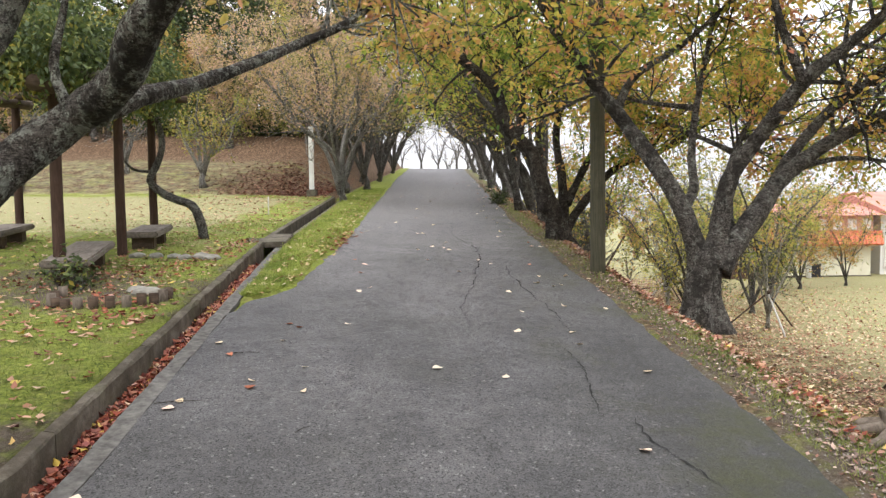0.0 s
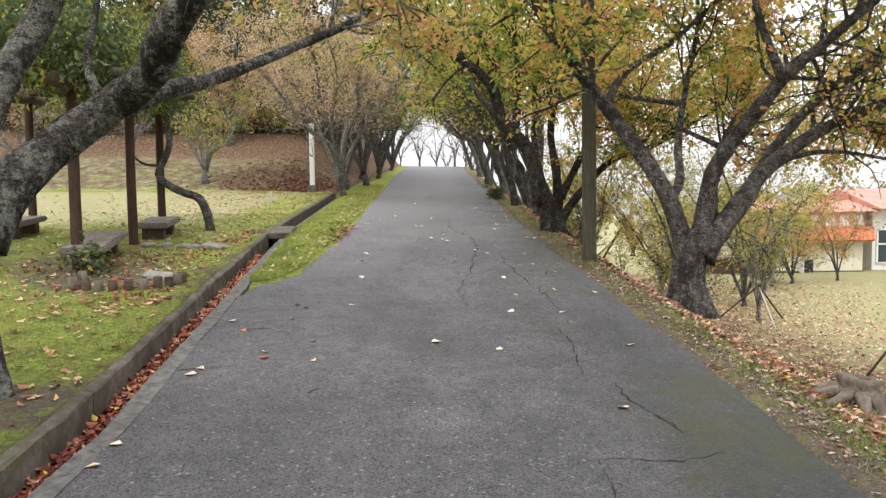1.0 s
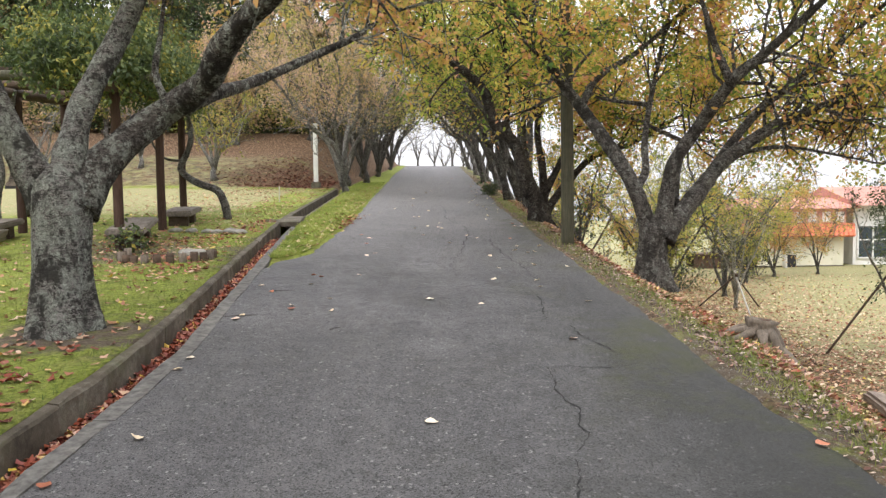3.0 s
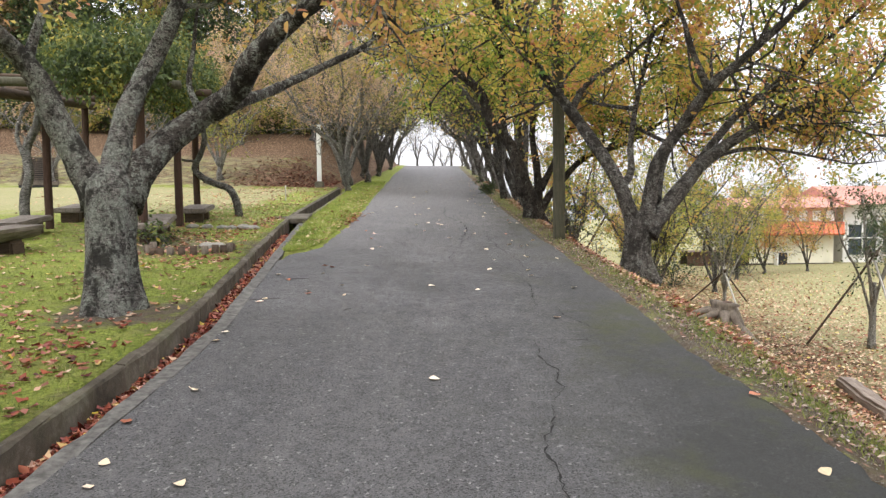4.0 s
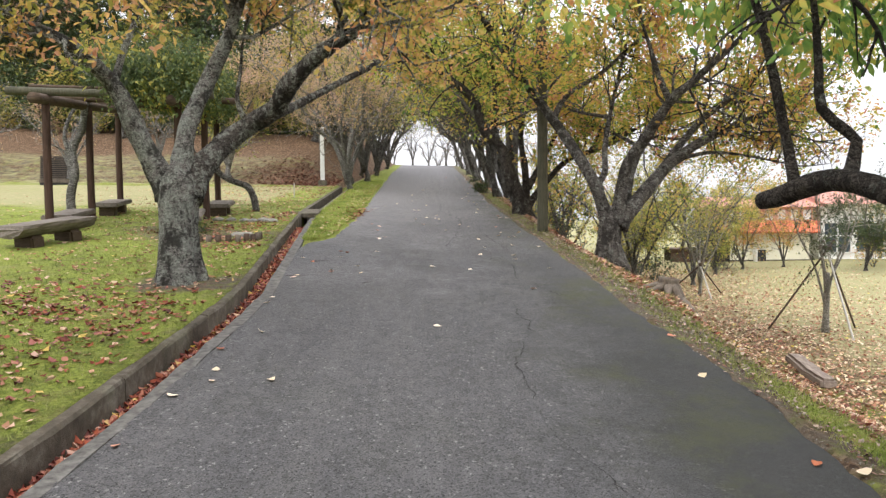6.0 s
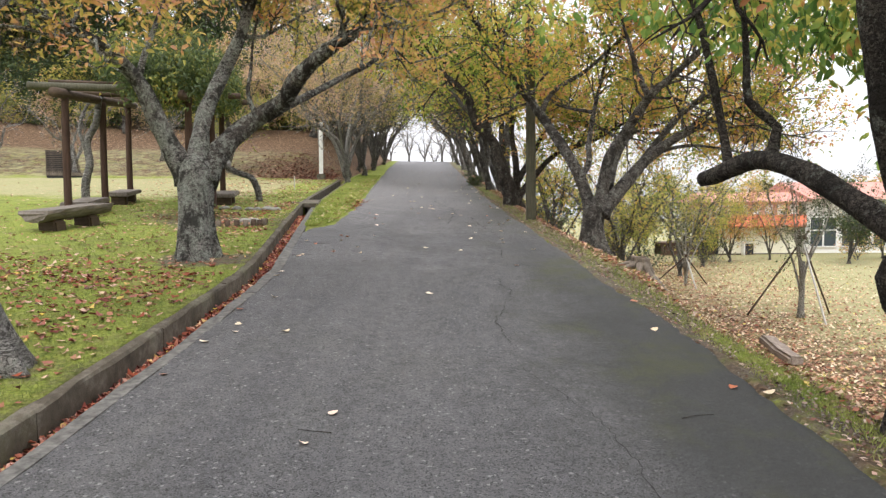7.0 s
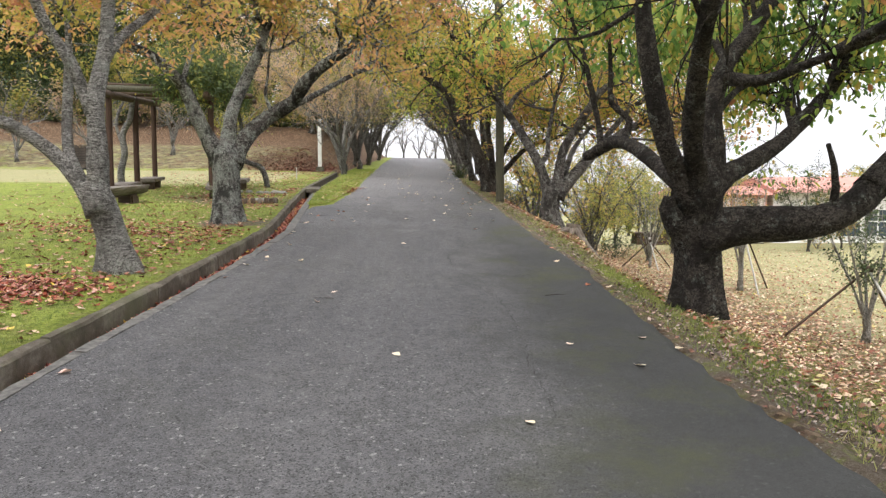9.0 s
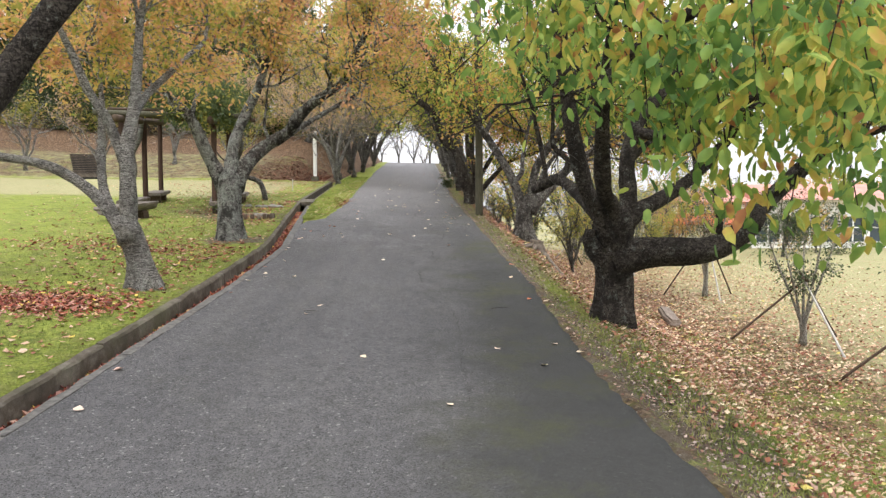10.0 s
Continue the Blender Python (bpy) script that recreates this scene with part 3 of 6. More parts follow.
    tagged(put("ground", me), "sloping park ground of mossy turf, bare soil and leaf litter", "ground", kind="structure")


def build_road():
    ys = np.concatenate([np.arange(-60, -12, 4), np.arange(-12, 30, 0.15), np.arange(30, 112, 1.0)])
    cols = np.concatenate([[0, 0.012, 0.03], np.linspace(0.08, 0.92, 13), [0.97, 0.988, 1.0]])
    gen = np.random.default_rng(3)
    jl, jr = gen.normal(0, 1, len(ys)), gen.normal(0, 1, len(ys))
    verts = []
    for i, y in enumerate(ys):
        wl = 0.008 if y < 7.3 else 0.03
        a = float(road_left(y)) + wl * jl[i]
        b = float(road_right(y)) + 0.02 * jr[i] + 0.05 * math.sin(1.3 * y) * math.sin(0.37 * y + 1)
        for c in cols:
            x = a + (b - a) * c
            z = float(plane_z(x, y)) + 0.004 * noise.noise((x * 1.2, y * 0.8, 0))
            edge = min(c, 1 - c)
            flush = c < 0.5 and y < 7.6
            verts.append((x, y, z - (0.0 if flush else 0.06 if edge == 0 else 0.012 if edge < 0.02 else 0)))
    n = len(cols)
    faces = [(i * n + j, i * n + j + 1, (i + 1) * n + j + 1, (i + 1) * n + j) for i in range(len(ys) - 1) for j in range(n - 1)]
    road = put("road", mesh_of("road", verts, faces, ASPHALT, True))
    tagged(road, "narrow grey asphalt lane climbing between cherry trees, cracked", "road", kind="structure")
    return road


CRACKS = [
    [(1.0, 6.17), (1.01, 5.76), (1.0, 5.4), (0.96, 5.01), (0.97, 4.55)],
    [(1.14, 4.52), (1.18, 4.26), (1.24, 4.02), (1.29, 3.81), (1.36, 3.62)],
    [(1.15, 6.7), (1.11, 7.21), (1.08, 8.02), (0.97, 8.66), (0.86, 9.62), (0.86, 10.56)],
    [(0.22, 6.89), (0.19, 7.62), (0.26, 8.64), (0.38, 10.05), (0.42, 12.35), (0.19, 14.39), (0.14, 16.59)],
    [(0.76, 3.28), (0.75, 2.9), (0.75, 2.59), (0.81, 2.39), (0.79, 2.14), (0.81, 2.02), (0.71, 1.81)],
    [(0.78, 3.26), (0.98, 3.28), (1.2, 3.26), (1.46, 3.36)],
    [(0.69, 1.72), (0.61, 1.4), (0.53, 0.98), (0.57, 0.61), (0.58, 0.29)],
    [(0.6, 0.1), (0.66, -0.35), (0.82, -0.8), (0.93, -1.2), (0.98, -2.1), (0.97, -2.6), (0.93, -3.2), (0.95, -3.7), (0.97, -4.3)],
]


def build_cracks(road):
    gen = np.random.default_rng(5)
    for line in CRACKS:
        p, _ = resample([(x, y, 0) for x, y in line], [1, 1], 0.04)
        n = len(p)
        wob = np.cumsum(gen.normal(0, 0.008, n))
        wob -= np.linspace(0, wob[-1], n)
        wob += gen.normal(0, 0.007, n)
        wide = (0.0014 + 0.0042 * np.abs(gen.normal(0, 1, n)) * np.sin(np.linspace(0.2, math.pi - 0.2, n))) * (1 + 0.08 * np.clip(p[:, 1] - 4, 0, 12)) * (0.55 if line[0][1] < 1 else 1.0)
        d = np.gradient(p, axis=0)
        d /= np.linalg.norm(d, axis=1)[:, None] + 1e-9
        side = np.stack([-d[:, 1], d[:, 0], 0 * wob], 1)
        mid = p + side * wob[:, None]
        verts = []
        for m, s, w in zip(mid, side, wide):
            for k in (-1, 1):
                q = m + s * w * k
                verts.append((q[0], q[1], float(plane_z(q[0], q[1])) + 0.004))
        faces = [(2 * i, 2 * i + 1, 2 * i + 3, 2 * i + 2) for i in range(n - 1)]
        put("crack", mesh_of("crack", verts, faces, CRACK), road)


def strip(name, ya, yb, profile, mat, parent, seed=0, rough=0.003):
    """A length of concrete with the same section all along: profile(y) gives its outline as (x, z)."""
    ys = np.linspace(ya, yb, max(2, int((yb - ya) / 0.22) + 1))
    gen = np.random.default_rng(seed)
    verts, n = [], 0
    for y in ys:
        sec = profile(float(y))
        n = len(sec)
        verts += [(x + gen.normal(0, rough), y, z + gen.normal(0, rough)) for x, z in sec]
    faces = [(i * n + j, i * n + (j + 1) % n, (i + 1) * n + (j + 1) % n, (i + 1) * n + j) for i in range(len(ys) - 1) for j in range(n)]
    faces += [tuple(range(n)), tuple((len(ys) - 1) * n + j for j in range(n - 1, -1, -1))]
    return put(name, mesh_of(name, verts, faces, mat), parent)


def build_drain():
    drain = tagged(new("drain"), "weathered concrete roadside drain with a raised kerb", "drain", kind="structure")

    def kerb(y):
        x, z = float(kerb_x(y)), float(plane_z(kerb_x(y), y))
        return [(x, z - 0.3), (x, z + 0.075), (x - 0.016, z + 0.092), (x - 0.075, z + 0.097), (x - 0.09, z + 0.085), (x - 0.09, z - 0.3)]

    def lip(y):
        w = 0.4 * float(gutter_w(y))
        x, z = float(lip_x(y)) - w, float(plane_z(lip_x(y), y))
        return [(x + w + 0.01, z - 0.3), (x + w + 0.012, z + 0.004), (x + 0.012, z + 0.006), (x, z - 0.004), (x, z - 0.3)]

    def bed(y):
        x, z, w = float(kerb_x(y)), float(plane_z(kerb_x(y), y)), 0.6 * float(gutter_w(y))
        return [(x + 0.005, z - 0.3), (x + 0.005, z - 0.27), (x + w - 0.005, z - 0.27), (x + w - 0.005, z - 0.3)]

    y, i = -14.0, 0
    while y < 12.3:
        z = min(y + 1.8, 12.3)
        strip("kerb_stone", y + 0.004, z - 0.004, kerb, KERB, drain, i, 0.005)
        strip("gutter_lip", y + 0.001, z - 0.001, lip, LIP, drain, i + 50, 0.005)
        strip("gutter_bed", y, z, bed, CONCRETE, drain, i + 90)
        y, i = z, i + 1
    strip("culvert_wall", 13.5, DRAIN_END, kerb, CONCRETE, drain, 70)
    strip("culvert_lip", 13.5, DRAIN_END, lip, CONCRETE, drain, 71)
    strip("gutter_bed", 12.3, DRAIN_END, bed, CONCRETE, drain, 72)
    slab = part("culvert_slab", box(0.72, 1.2, 0.1, 0.015), CONCRETE, drain, "thick concrete slab bridging the drain")
    slab.matrix_basis = pose(-3.08, 12.9, float(plane_z(-3.08, 12.9)) + 0.04, 4.5, 0, 5)
    return drain


# ---- trees ----
class Twigs:
    """Fine branches gathered into one mesh, and the places where leaves hang."""

    def __init__(self, seed):
        self.gen = np.random.default_rng(seed)
        self.v, self.t, self.spots, self.n = [], [], [], 0

    def add(self, line, rad, sides):
        line, rad = np.array(line), np.array(rad)
        k = len(line)
        d = line[-1] - line[0]
        d /= np.linalg.norm(d) + 1e-9
        u = np.cross(d, (0.3, 0.9, 0.2) if abs(d[1]) < 0.8 else (1, 0, 0.2))
        u /= np.linalg.norm(u)
        w = np.cross(d, u)
        a = np.arange(sides) * 2 * math.pi / sides
        ring = np.cos(a)[:, None] * u + np.sin(a)[:, None] * w
        self.v.append((line[:, None] + rad[:, None, None] * ring).reshape(-1, 3))
        i, j = np.meshgrid(np.arange(k - 1), np.arange(sides), indexing="ij")
        p, q = i * sides + j, i * sides + (j + 1) % sides
        self.t.append((np.stack([p, q, q + sides, p, q + sides, p + sides], -1).reshape(-1, 3)) + self.n)
        self.n += k * sides

    def mesh(self, name, mat):
        me = tri_mesh(name, np.vstack(self.v), np.vstack(self.t), mat)
        me.polygons.foreach_set("use_smooth", [True] * len(me.polygons))
        return me

    def shoot(self, start, way, length, r, depth, leafy, rise):
        g = self.gen
        k = 4 if depth else 3
        line, p, d = [np.array(start)], np.array(start, float), np.array(way, float)
        for _ in range(k):
            d = d + g.normal(0, 0.22, 3) + np.array([0, 0, rise])
            d /= np.linalg.norm(d)
            p = p + d * length / k
            line.append(p)
        self.add(line, np.linspace(r, r * 0.35, k + 1), 5 if r > 0.012 else 3)
        if depth:
            for _ in range(int(g.integers(3, 6)) if depth > 1 else int(g.integers(3, 5))):
                s = g.uniform(0.25, 1.0)
                i = min(int(s * k), k - 1)
                q = line[i] + (line[i + 1] - line[i]) * (s * k - i)
                w = d * 0.6 + g.normal(0, 0.65, 3)
                self.shoot(q, w / np.linalg.norm(w), length * g.uniform(0.4, 0.65), r * 0.5, depth - 1, leafy, rise * 0.5)
        if depth < 2:
            for s in g.uniform(0.1, 1.0, leafy):
                i = min(int(s * k), k - 1)
                self.spots.append(line[i] + (line[i + 1] - line[i]) * (s * k - i))


def trunk_skin(line, rad, seed, flare):
    """An old trunk: root buttresses at the foot, ridges and hollows above."""
    sides = 44
    g = np.random.default_rng(seed)
    ang = np.linspace(0, 2 * math.pi, sides, endpoint=False)
    lobes = 0.5 * np.cos(5 * ang + g.uniform(0, 6)) + 0.35 * np.cos(3 * ang + g.uniform(0, 6)) + 0.3 * np.cos(8 * ang + g.uniform(0, 6))
    verts, faces = [], []
    high = line[-1][2] - line[0][2]
    for i, (p, r) in enumerate(zip(line, rad)):
        low = max(0.0, 1 - (p[2] - line[0][2]) / (0.55 * high))
        for j, a in enumerate(ang):
            d = np.array([math.cos(a), math.sin(a), 0.0])
            q = p + d * r
            ridge = noise.noise((q[0] * 7, q[1] * 7, q[2] * 1.4 + seed)) * 0.09 + noise.noise((q[0] * 19, q[1] * 19, q[2] * 7)) * 0.035
            verts.append(p + d * r * (1 + ridge + 0.04 * lobes[j] + flare * low * low * (1 + 0.9 * lobes[j])))
    n = len(line)
    for i in range(n - 1):
        for j in range(sides):
            k = (j + 1) % sides
            faces.append((i * sides + j, i * sides + k, (i + 1) * sides + k, (i + 1) * sides + j))
    faces.append(tuple((n - 1) * sides + j for j in range(sides)))
    return np.array(verts), faces


def tree(base, trunk, limbs, bark, leaf, label, seed, leaves=6000, size=0.085, shoots=16, reach=1.1, r0=0.25, r1=0.2, bare=0.25, rise=0.06, droop=0.5, flare=0.55, name="cherry_tree", low=-9, extend=1.2, clear=0.3, crown=None, side=(0.0, 1.0), sprays=(), limb_bark=None):
    """One tree: a trunk, its main limbs as parts, fine branches and the leaves on them."""
    root = tagged(new(name), label, "tree")
    base = np.array(base, float)
    root.location = base
    g = np.random.default_rng(seed)
    big = r0 > 0.14
    line, rad = resample(np.array(trunk) - base, np.linspace(r0, r1, len(trunk)), 0.07 if big else 0.2)
    if big:
        end, way = line[-1], (line[-1] - line[-2]) / np.linalg.norm(line[-1] - line[-2])
        line = np.vstack([line, end + way * r1 * 0.4, end + way * r1 * 0.8, end + way * r1 * 1.1])
        rad = np.concatenate([rad, [r1 * 0.86, r1 * 0.58, r1 * 0.2]])
    v, f = trunk_skin(line, rad, seed, flare) if big else tube(line, rad, 9, 0.07, seed, flare)
    put("trunk", mesh_of("trunk", v, f, bark, True), root)
    tw = Twigs(seed + 1)
    for i, (pts, ra, rb, *dens) in enumerate(limbs):
        dens = dens[0] if dens else 1.0
        pts = [np.array(p, float) - base for p in pts]
        if extend and dens > 0:
            d = pts[-1] - pts[-2]
            d /= np.linalg.norm(d)
            d2 = d * 0.8 + np.array([0, 0, 0.35]) + g.normal(0, 0.12, 3)
            pts += [pts[-1] + d * 0.5 * extend, pts[-1] + (d * 0.5 + d2 * 0.6) * extend]
            radii = list(np.linspace(ra, rb, len(pts) - 2)) + [rb * 0.7, rb * 0.35]
        else:
            radii = list(np.linspace(ra, rb, len(pts)))
        line, rad = resample(pts, radii, 0.09 if big else 0.25)
        run = np.concatenate([[0], np.cumsum(np.linalg.norm(np.diff(line, axis=0), axis=1))])
        rad = rad * (1 + 0.3 * np.exp(-run / (1.6 * ra)))
        knots = np.array([noise.noise((float(u) * 3.2, i * 7.1, seed * 0.37)) for u in run])
        rad = rad * (1 + 0.16 * knots)
        v, f = tube(line, rad, 16 if ra > 0.06 else 8, 0.07, seed + i, 0.0)
        put("limb", mesh_of("limb", v, f, limb_bark if limb_bark and i > 2 else bark, True), root)
        length = np.linalg.norm(np.diff(line, axis=0), axis=1).sum()
        count = int(dens * max(3, int(shoots * length / 2.5)))
        for s in np.linspace(bare if dens < 1.5 else 0.3, 1.0, count):
            j = min(int(s * (len(line) - 1)), len(line) - 2)
            d = line[j + 1] - line[j]
            d /= np.linalg.norm(d) + 1e-9
            w = d * 0.7 + g.normal(0, 0.6, 3) + np.array([0, 0, 0.25])
            if line[j][2] + base[2] < low:
                w[2] = abs(w[2]) + 0.4
            w /= np.linalg.norm(w)
            tw.shoot(line[j], w, reach * g.uniform(0.6, 1.25), min(0.03, max(0.012, rad[j] * 0.4)), 2, 3, rise)
    if leaves:
        spots = np.array(tw.spots)
        take = spots[g.integers(0, len(spots), leaves)] + g.normal(0, clear * 0.25, (leaves, 3))
        if crown:
            behind = 1.3 * sstep(0.9, 2.4, take[:, 0] * side[0] + take[:, 1] * side[1])
            take = take[sstep(crown[0], crown[1], take[:, 2] + base[2] + behind) > g.uniform(0, 1, leaves)]
        for tip in sprays:
            tip = np.array(tip, float) - base
            top = tip + [g.normal(0, 0.25), g.uniform(0.3, 0.9), g.uniform(0.8, 1.2)]
            bow, _ = resample([top, top * 0.45 + tip * 0.55 + [0, -0.12, 0.22], tip], [1, 1], 0.05)
            tw.add(bow, np.linspace(0.009, 0.002, len(bow)), 4)
            ends = bow[g.integers(len(bow) // 6, len(bow), 165)] + g.normal(0, 0.15, (165, 3)) * [1, 1, 0.8]
            take = np.vstack([take, ends])
        co, tris = leaf_cloud(take, size, g, droop, fine=big)
        put("foliage", tri_mesh("foliage", co, tris, leaf), root)["kind"] = "stuff"
    put("branching", tw.mesh("branching", bark), root)["kind"] = "stuff"
    return root


def vase_tree(x, y, seed, height=4.5, spread=2.4, lean=(0, 0), stems=4, r=0.17, fork=0.9, sink=0.05, **kw):
    """A vase-shaped tree of the avenue, grown by rule."""
    g = np.random.default_rng(seed)
    b = np.array([x, y, gz(x, y) - sink])
    top = b + np.array([lean[0] * 0.12, lean[1] * 0.12, fork])
    trunk = [b, (b + top) / 2 + g.normal(0, 0.04, 3) * [1, 1, 0], top]
    limbs = []
    a0 = g.uniform(0, 6.28)
    for i in range(stems):
        a = a0 + i * 6.28 / stems + g.uniform(-0.4, 0.4)
        out = np.array([math.cos(a) * spread + lean[0], math.sin(a) * spread + lean[1], 0])
        h = (height - fork) * g.uniform(0.75, 1.1)
        pts = [top - [0, 0, 0.12]]
        for s in (0.2, 0.42, 0.68, 1.0):
            pts.append(top + out * (s**1.15) + [0, 0, h * (s**0.8)] + g.normal(0, 0.12, 3))
        limbs.append((pts, r * g.uniform(0.5, 0.72), r * 0.16))
    return tree(b, trunk, limbs, r0=r, r1=r * 0.85, seed=seed, extend=0.0, **kw)


# tips of the leafy sprays that droop over the shoulder
GREEN_SPRAYS = [(2.33, -6.2, 0.9), (2.16, -6.0, 0.97), (2.48, -6.4, 1.08), (2.94, -5.8, 0.83), (1.99, -6.0, 1.17), (1.8, -5.8, 1.38), (1.5, -5.4, 1.68), (2.18, -6.2, 1.47), (2.25, -6.6, 1.46), (1.77, -5.6, 1.83),
                (1.26, -5.1, 2.0), (2.02, -6.0, 1.66), (2.5, -6.6, 1.37), (0.83, -4.6, 2.23), (2.75, -6.0, 1.35), (3.1, -5.4, 1.2), (3.3, -5.0, 1.6), (2.9, -4.6, 1.7), (1.5, -5.2, 2.1), (2.6, -5.2, 1.75),
                (1.9, 0.6, 2.35), (2.2, 0.3, 2.25), (2.5, 0.2, 2.1), (2.8, 0.1, 2.0), (2.3, 0.9, 2.4), (2.7, 0.7, 2.2), (3.2, 0.3, 2.0), (3.0, -0.3, 2.1), (3.5, -0.2, 1.8), (3.8, 0.2, 1.7),
                (3.2, 1.2, 2.3), (3.6, 0.6, 2.2), (2.9, 1.3, 2.5), (4.0, 1.0, 2.1), (3.4, -0.6, 1.9)]


def near_trees():
    tree((-2.87, 3.8, 0.3), [(-2.87, 3.8, 0.28), (-2.89, 3.85, 0.76), (-2.91, 3.9, 1.13), (-2.92, 3.95, 1.42)], [
        ([(-3.0, 3.95, 1.3), (-3.12, 3.95, 1.55), (-3.32, 3.9, 1.97), (-3.47, 3.85, 2.38), (-3.62, 3.75, 2.62), (-3.78, 3.4, 2.84), (-4.2, 3.1, 3.05)], 0.14, 0.06),
        ([(-3.53, 3.8, 2.5), (-3.47, 3.9, 2.85), (-3.35, 4.0, 3.26)], 0.05, 0.03),
        ([(-2.9, 3.95, 1.3), (-2.9, 4.05, 1.62), (-2.89, 4.3, 2.13), (-2.74, 4.6, 2.69), (-2.53, 4.6, 3.1), (-2.4, 4.65, 3.5)], 0.135, 0.065),
        ([(-2.84, 4.0, 1.28), (-2.74, 4.2, 1.6), (-2.56, 4.5, 1.9), (-2.31, 4.6, 2.12), (-1.9, 4.4, 2.33), (-1.7, 4.2, 2.56), (-1.38, 4.0, 2.81), (-1.1, 3.8, 2.95), (-0.79, 3.7, 3.15), (-0.58, 3.6, 3.58)], 0.15, 0.06),
        ([(-2.15, 4.6, 2.16), (-2.04, 5.0, 2.32), (-1.9, 6.0, 2.6), (-1.45, 7.0, 3.06), (-0.95, 7.7, 3.48), (-0.6, 8.2, 3.94)], 0.075, 0.03),
        ([(-1.15, 3.85, 2.93), (-0.9, 4.1, 3.2), (-0.6, 4.3, 3.6)], 0.05, 0.025),
        ([(-2.3, 4.55, 2.2), (-2.4, 4.6, 2.45), (-2.38, 4.7, 2.8)], 0.035, 0.022),
    ], BARK, LEAF_ORANGE, "old cherry tree with forked lichened trunk and orange leaves", 21, leaves=24000, r0=0.2, r1=0.22, size=0.078, shoots=11, reach=1.2, bare=0.55, low=2.6, flare=0.4, crown=(2.1, 3.3), limb_bark=BARK_LIMB)
    tree((3.12, 9.05, 0.1), [(3.14, 9.05, 0.0), (3.14, 9.03, 0.5), (3.18, 9.0, 0.9)], [
        ([(3.12, 9.0, 0.8), (3.04, 9.0, 1.1), (2.79, 9.0, 1.7), (2.33, 9.4, 2.54), (1.87, 9.6, 3.22), (1.38, 9.2, 3.79), (0.98, 8.8, 4.24)], 0.13, 0.055),
        ([(2.2, 9.5, 2.78), (2.51, 9.8, 3.25), (3.21, 10.0, 3.71), (3.89, 10.0, 4.3)], 0.06, 0.03),
        ([(2.88, 9.02, 1.5), (3.12, 9.3, 1.75), (3.19, 9.6, 2.21), (3.35, 9.9, 2.84), (3.61, 10.2, 3.75)], 0.07, 0.03),
        ([(3.24, 9.0, 0.8), (3.32, 9.0, 1.15), (3.45, 9.0, 1.85), (3.77, 8.8, 2.42), (4.06, 8.3, 2.98), (4.33, 8.1, 3.23), (4.81, 7.8, 3.71)], 0.13, 0.05),
        ([(4.02, 8.35, 2.92), (3.78, 8.3, 3.42), (3.65, 8.3, 3.85)], 0.06, 0.035),
        ([(3.3, 9.0, 0.78), (3.5, 9.05, 1.02), (3.92, 9.3, 1.45), (4.53, 9.8, 1.97), (5.38, 10.0, 2.49), (6.49, 10.3, 2.91), (7.06, 10.4, 3.14)], 0.16, 0.05),
        ([(4.3, 9.7, 1.78), (4.69, 10.0, 2.24), (5.2, 10.0, 2.83), (5.7, 9.8, 3.23), (6.25, 9.6, 3.76)], 0.09, 0.04),
        ([(4.75, 9.85, 2.05), (5.3, 10.0, 2.16), (5.87, 10.1, 2.14), (6.78, 10.3, 2.0)], 0.04, 0.02),
        ([(3.5, 9.2, 1.3), (3.9, 10.2, 1.9), (4.4, 11.2, 2.4), (5.0, 12.2, 2.9)], 0.08, 0.035, 1.4),
        ([(4.3, 11.1, 2.35), (4.0, 12.4, 2.8), (3.7, 13.6, 3.2)], 0.045, 0.02, 1.5),
        ([(3.35, 9.9, 2.84), (3.05, 11.2, 3.1), (2.9, 12.6, 3.4)], 0.04, 0.02, 1.5),
        ([(5.38, 10.0, 2.49), (6.2, 11.2, 2.6), (7.0, 12.4, 2.7)], 0.045, 0.02, 0.6),
        ([(4.6, 11.6, 2.6), (5.6, 13.0, 2.7), (6.6, 14.4, 2.8)], 0.045, 0.02, 0.7),
    ], BARK_MID, LEAF_YELLOW, "spreading cherry tree with yellow and orange leaves on the bank", 22, leaves=50000, r0=0.22, r1=0.21, size=0.09, shoots=12, reach=1.5, clear=0.35, bare=0.45, low=2.2, crown=(1.8, 3.8))
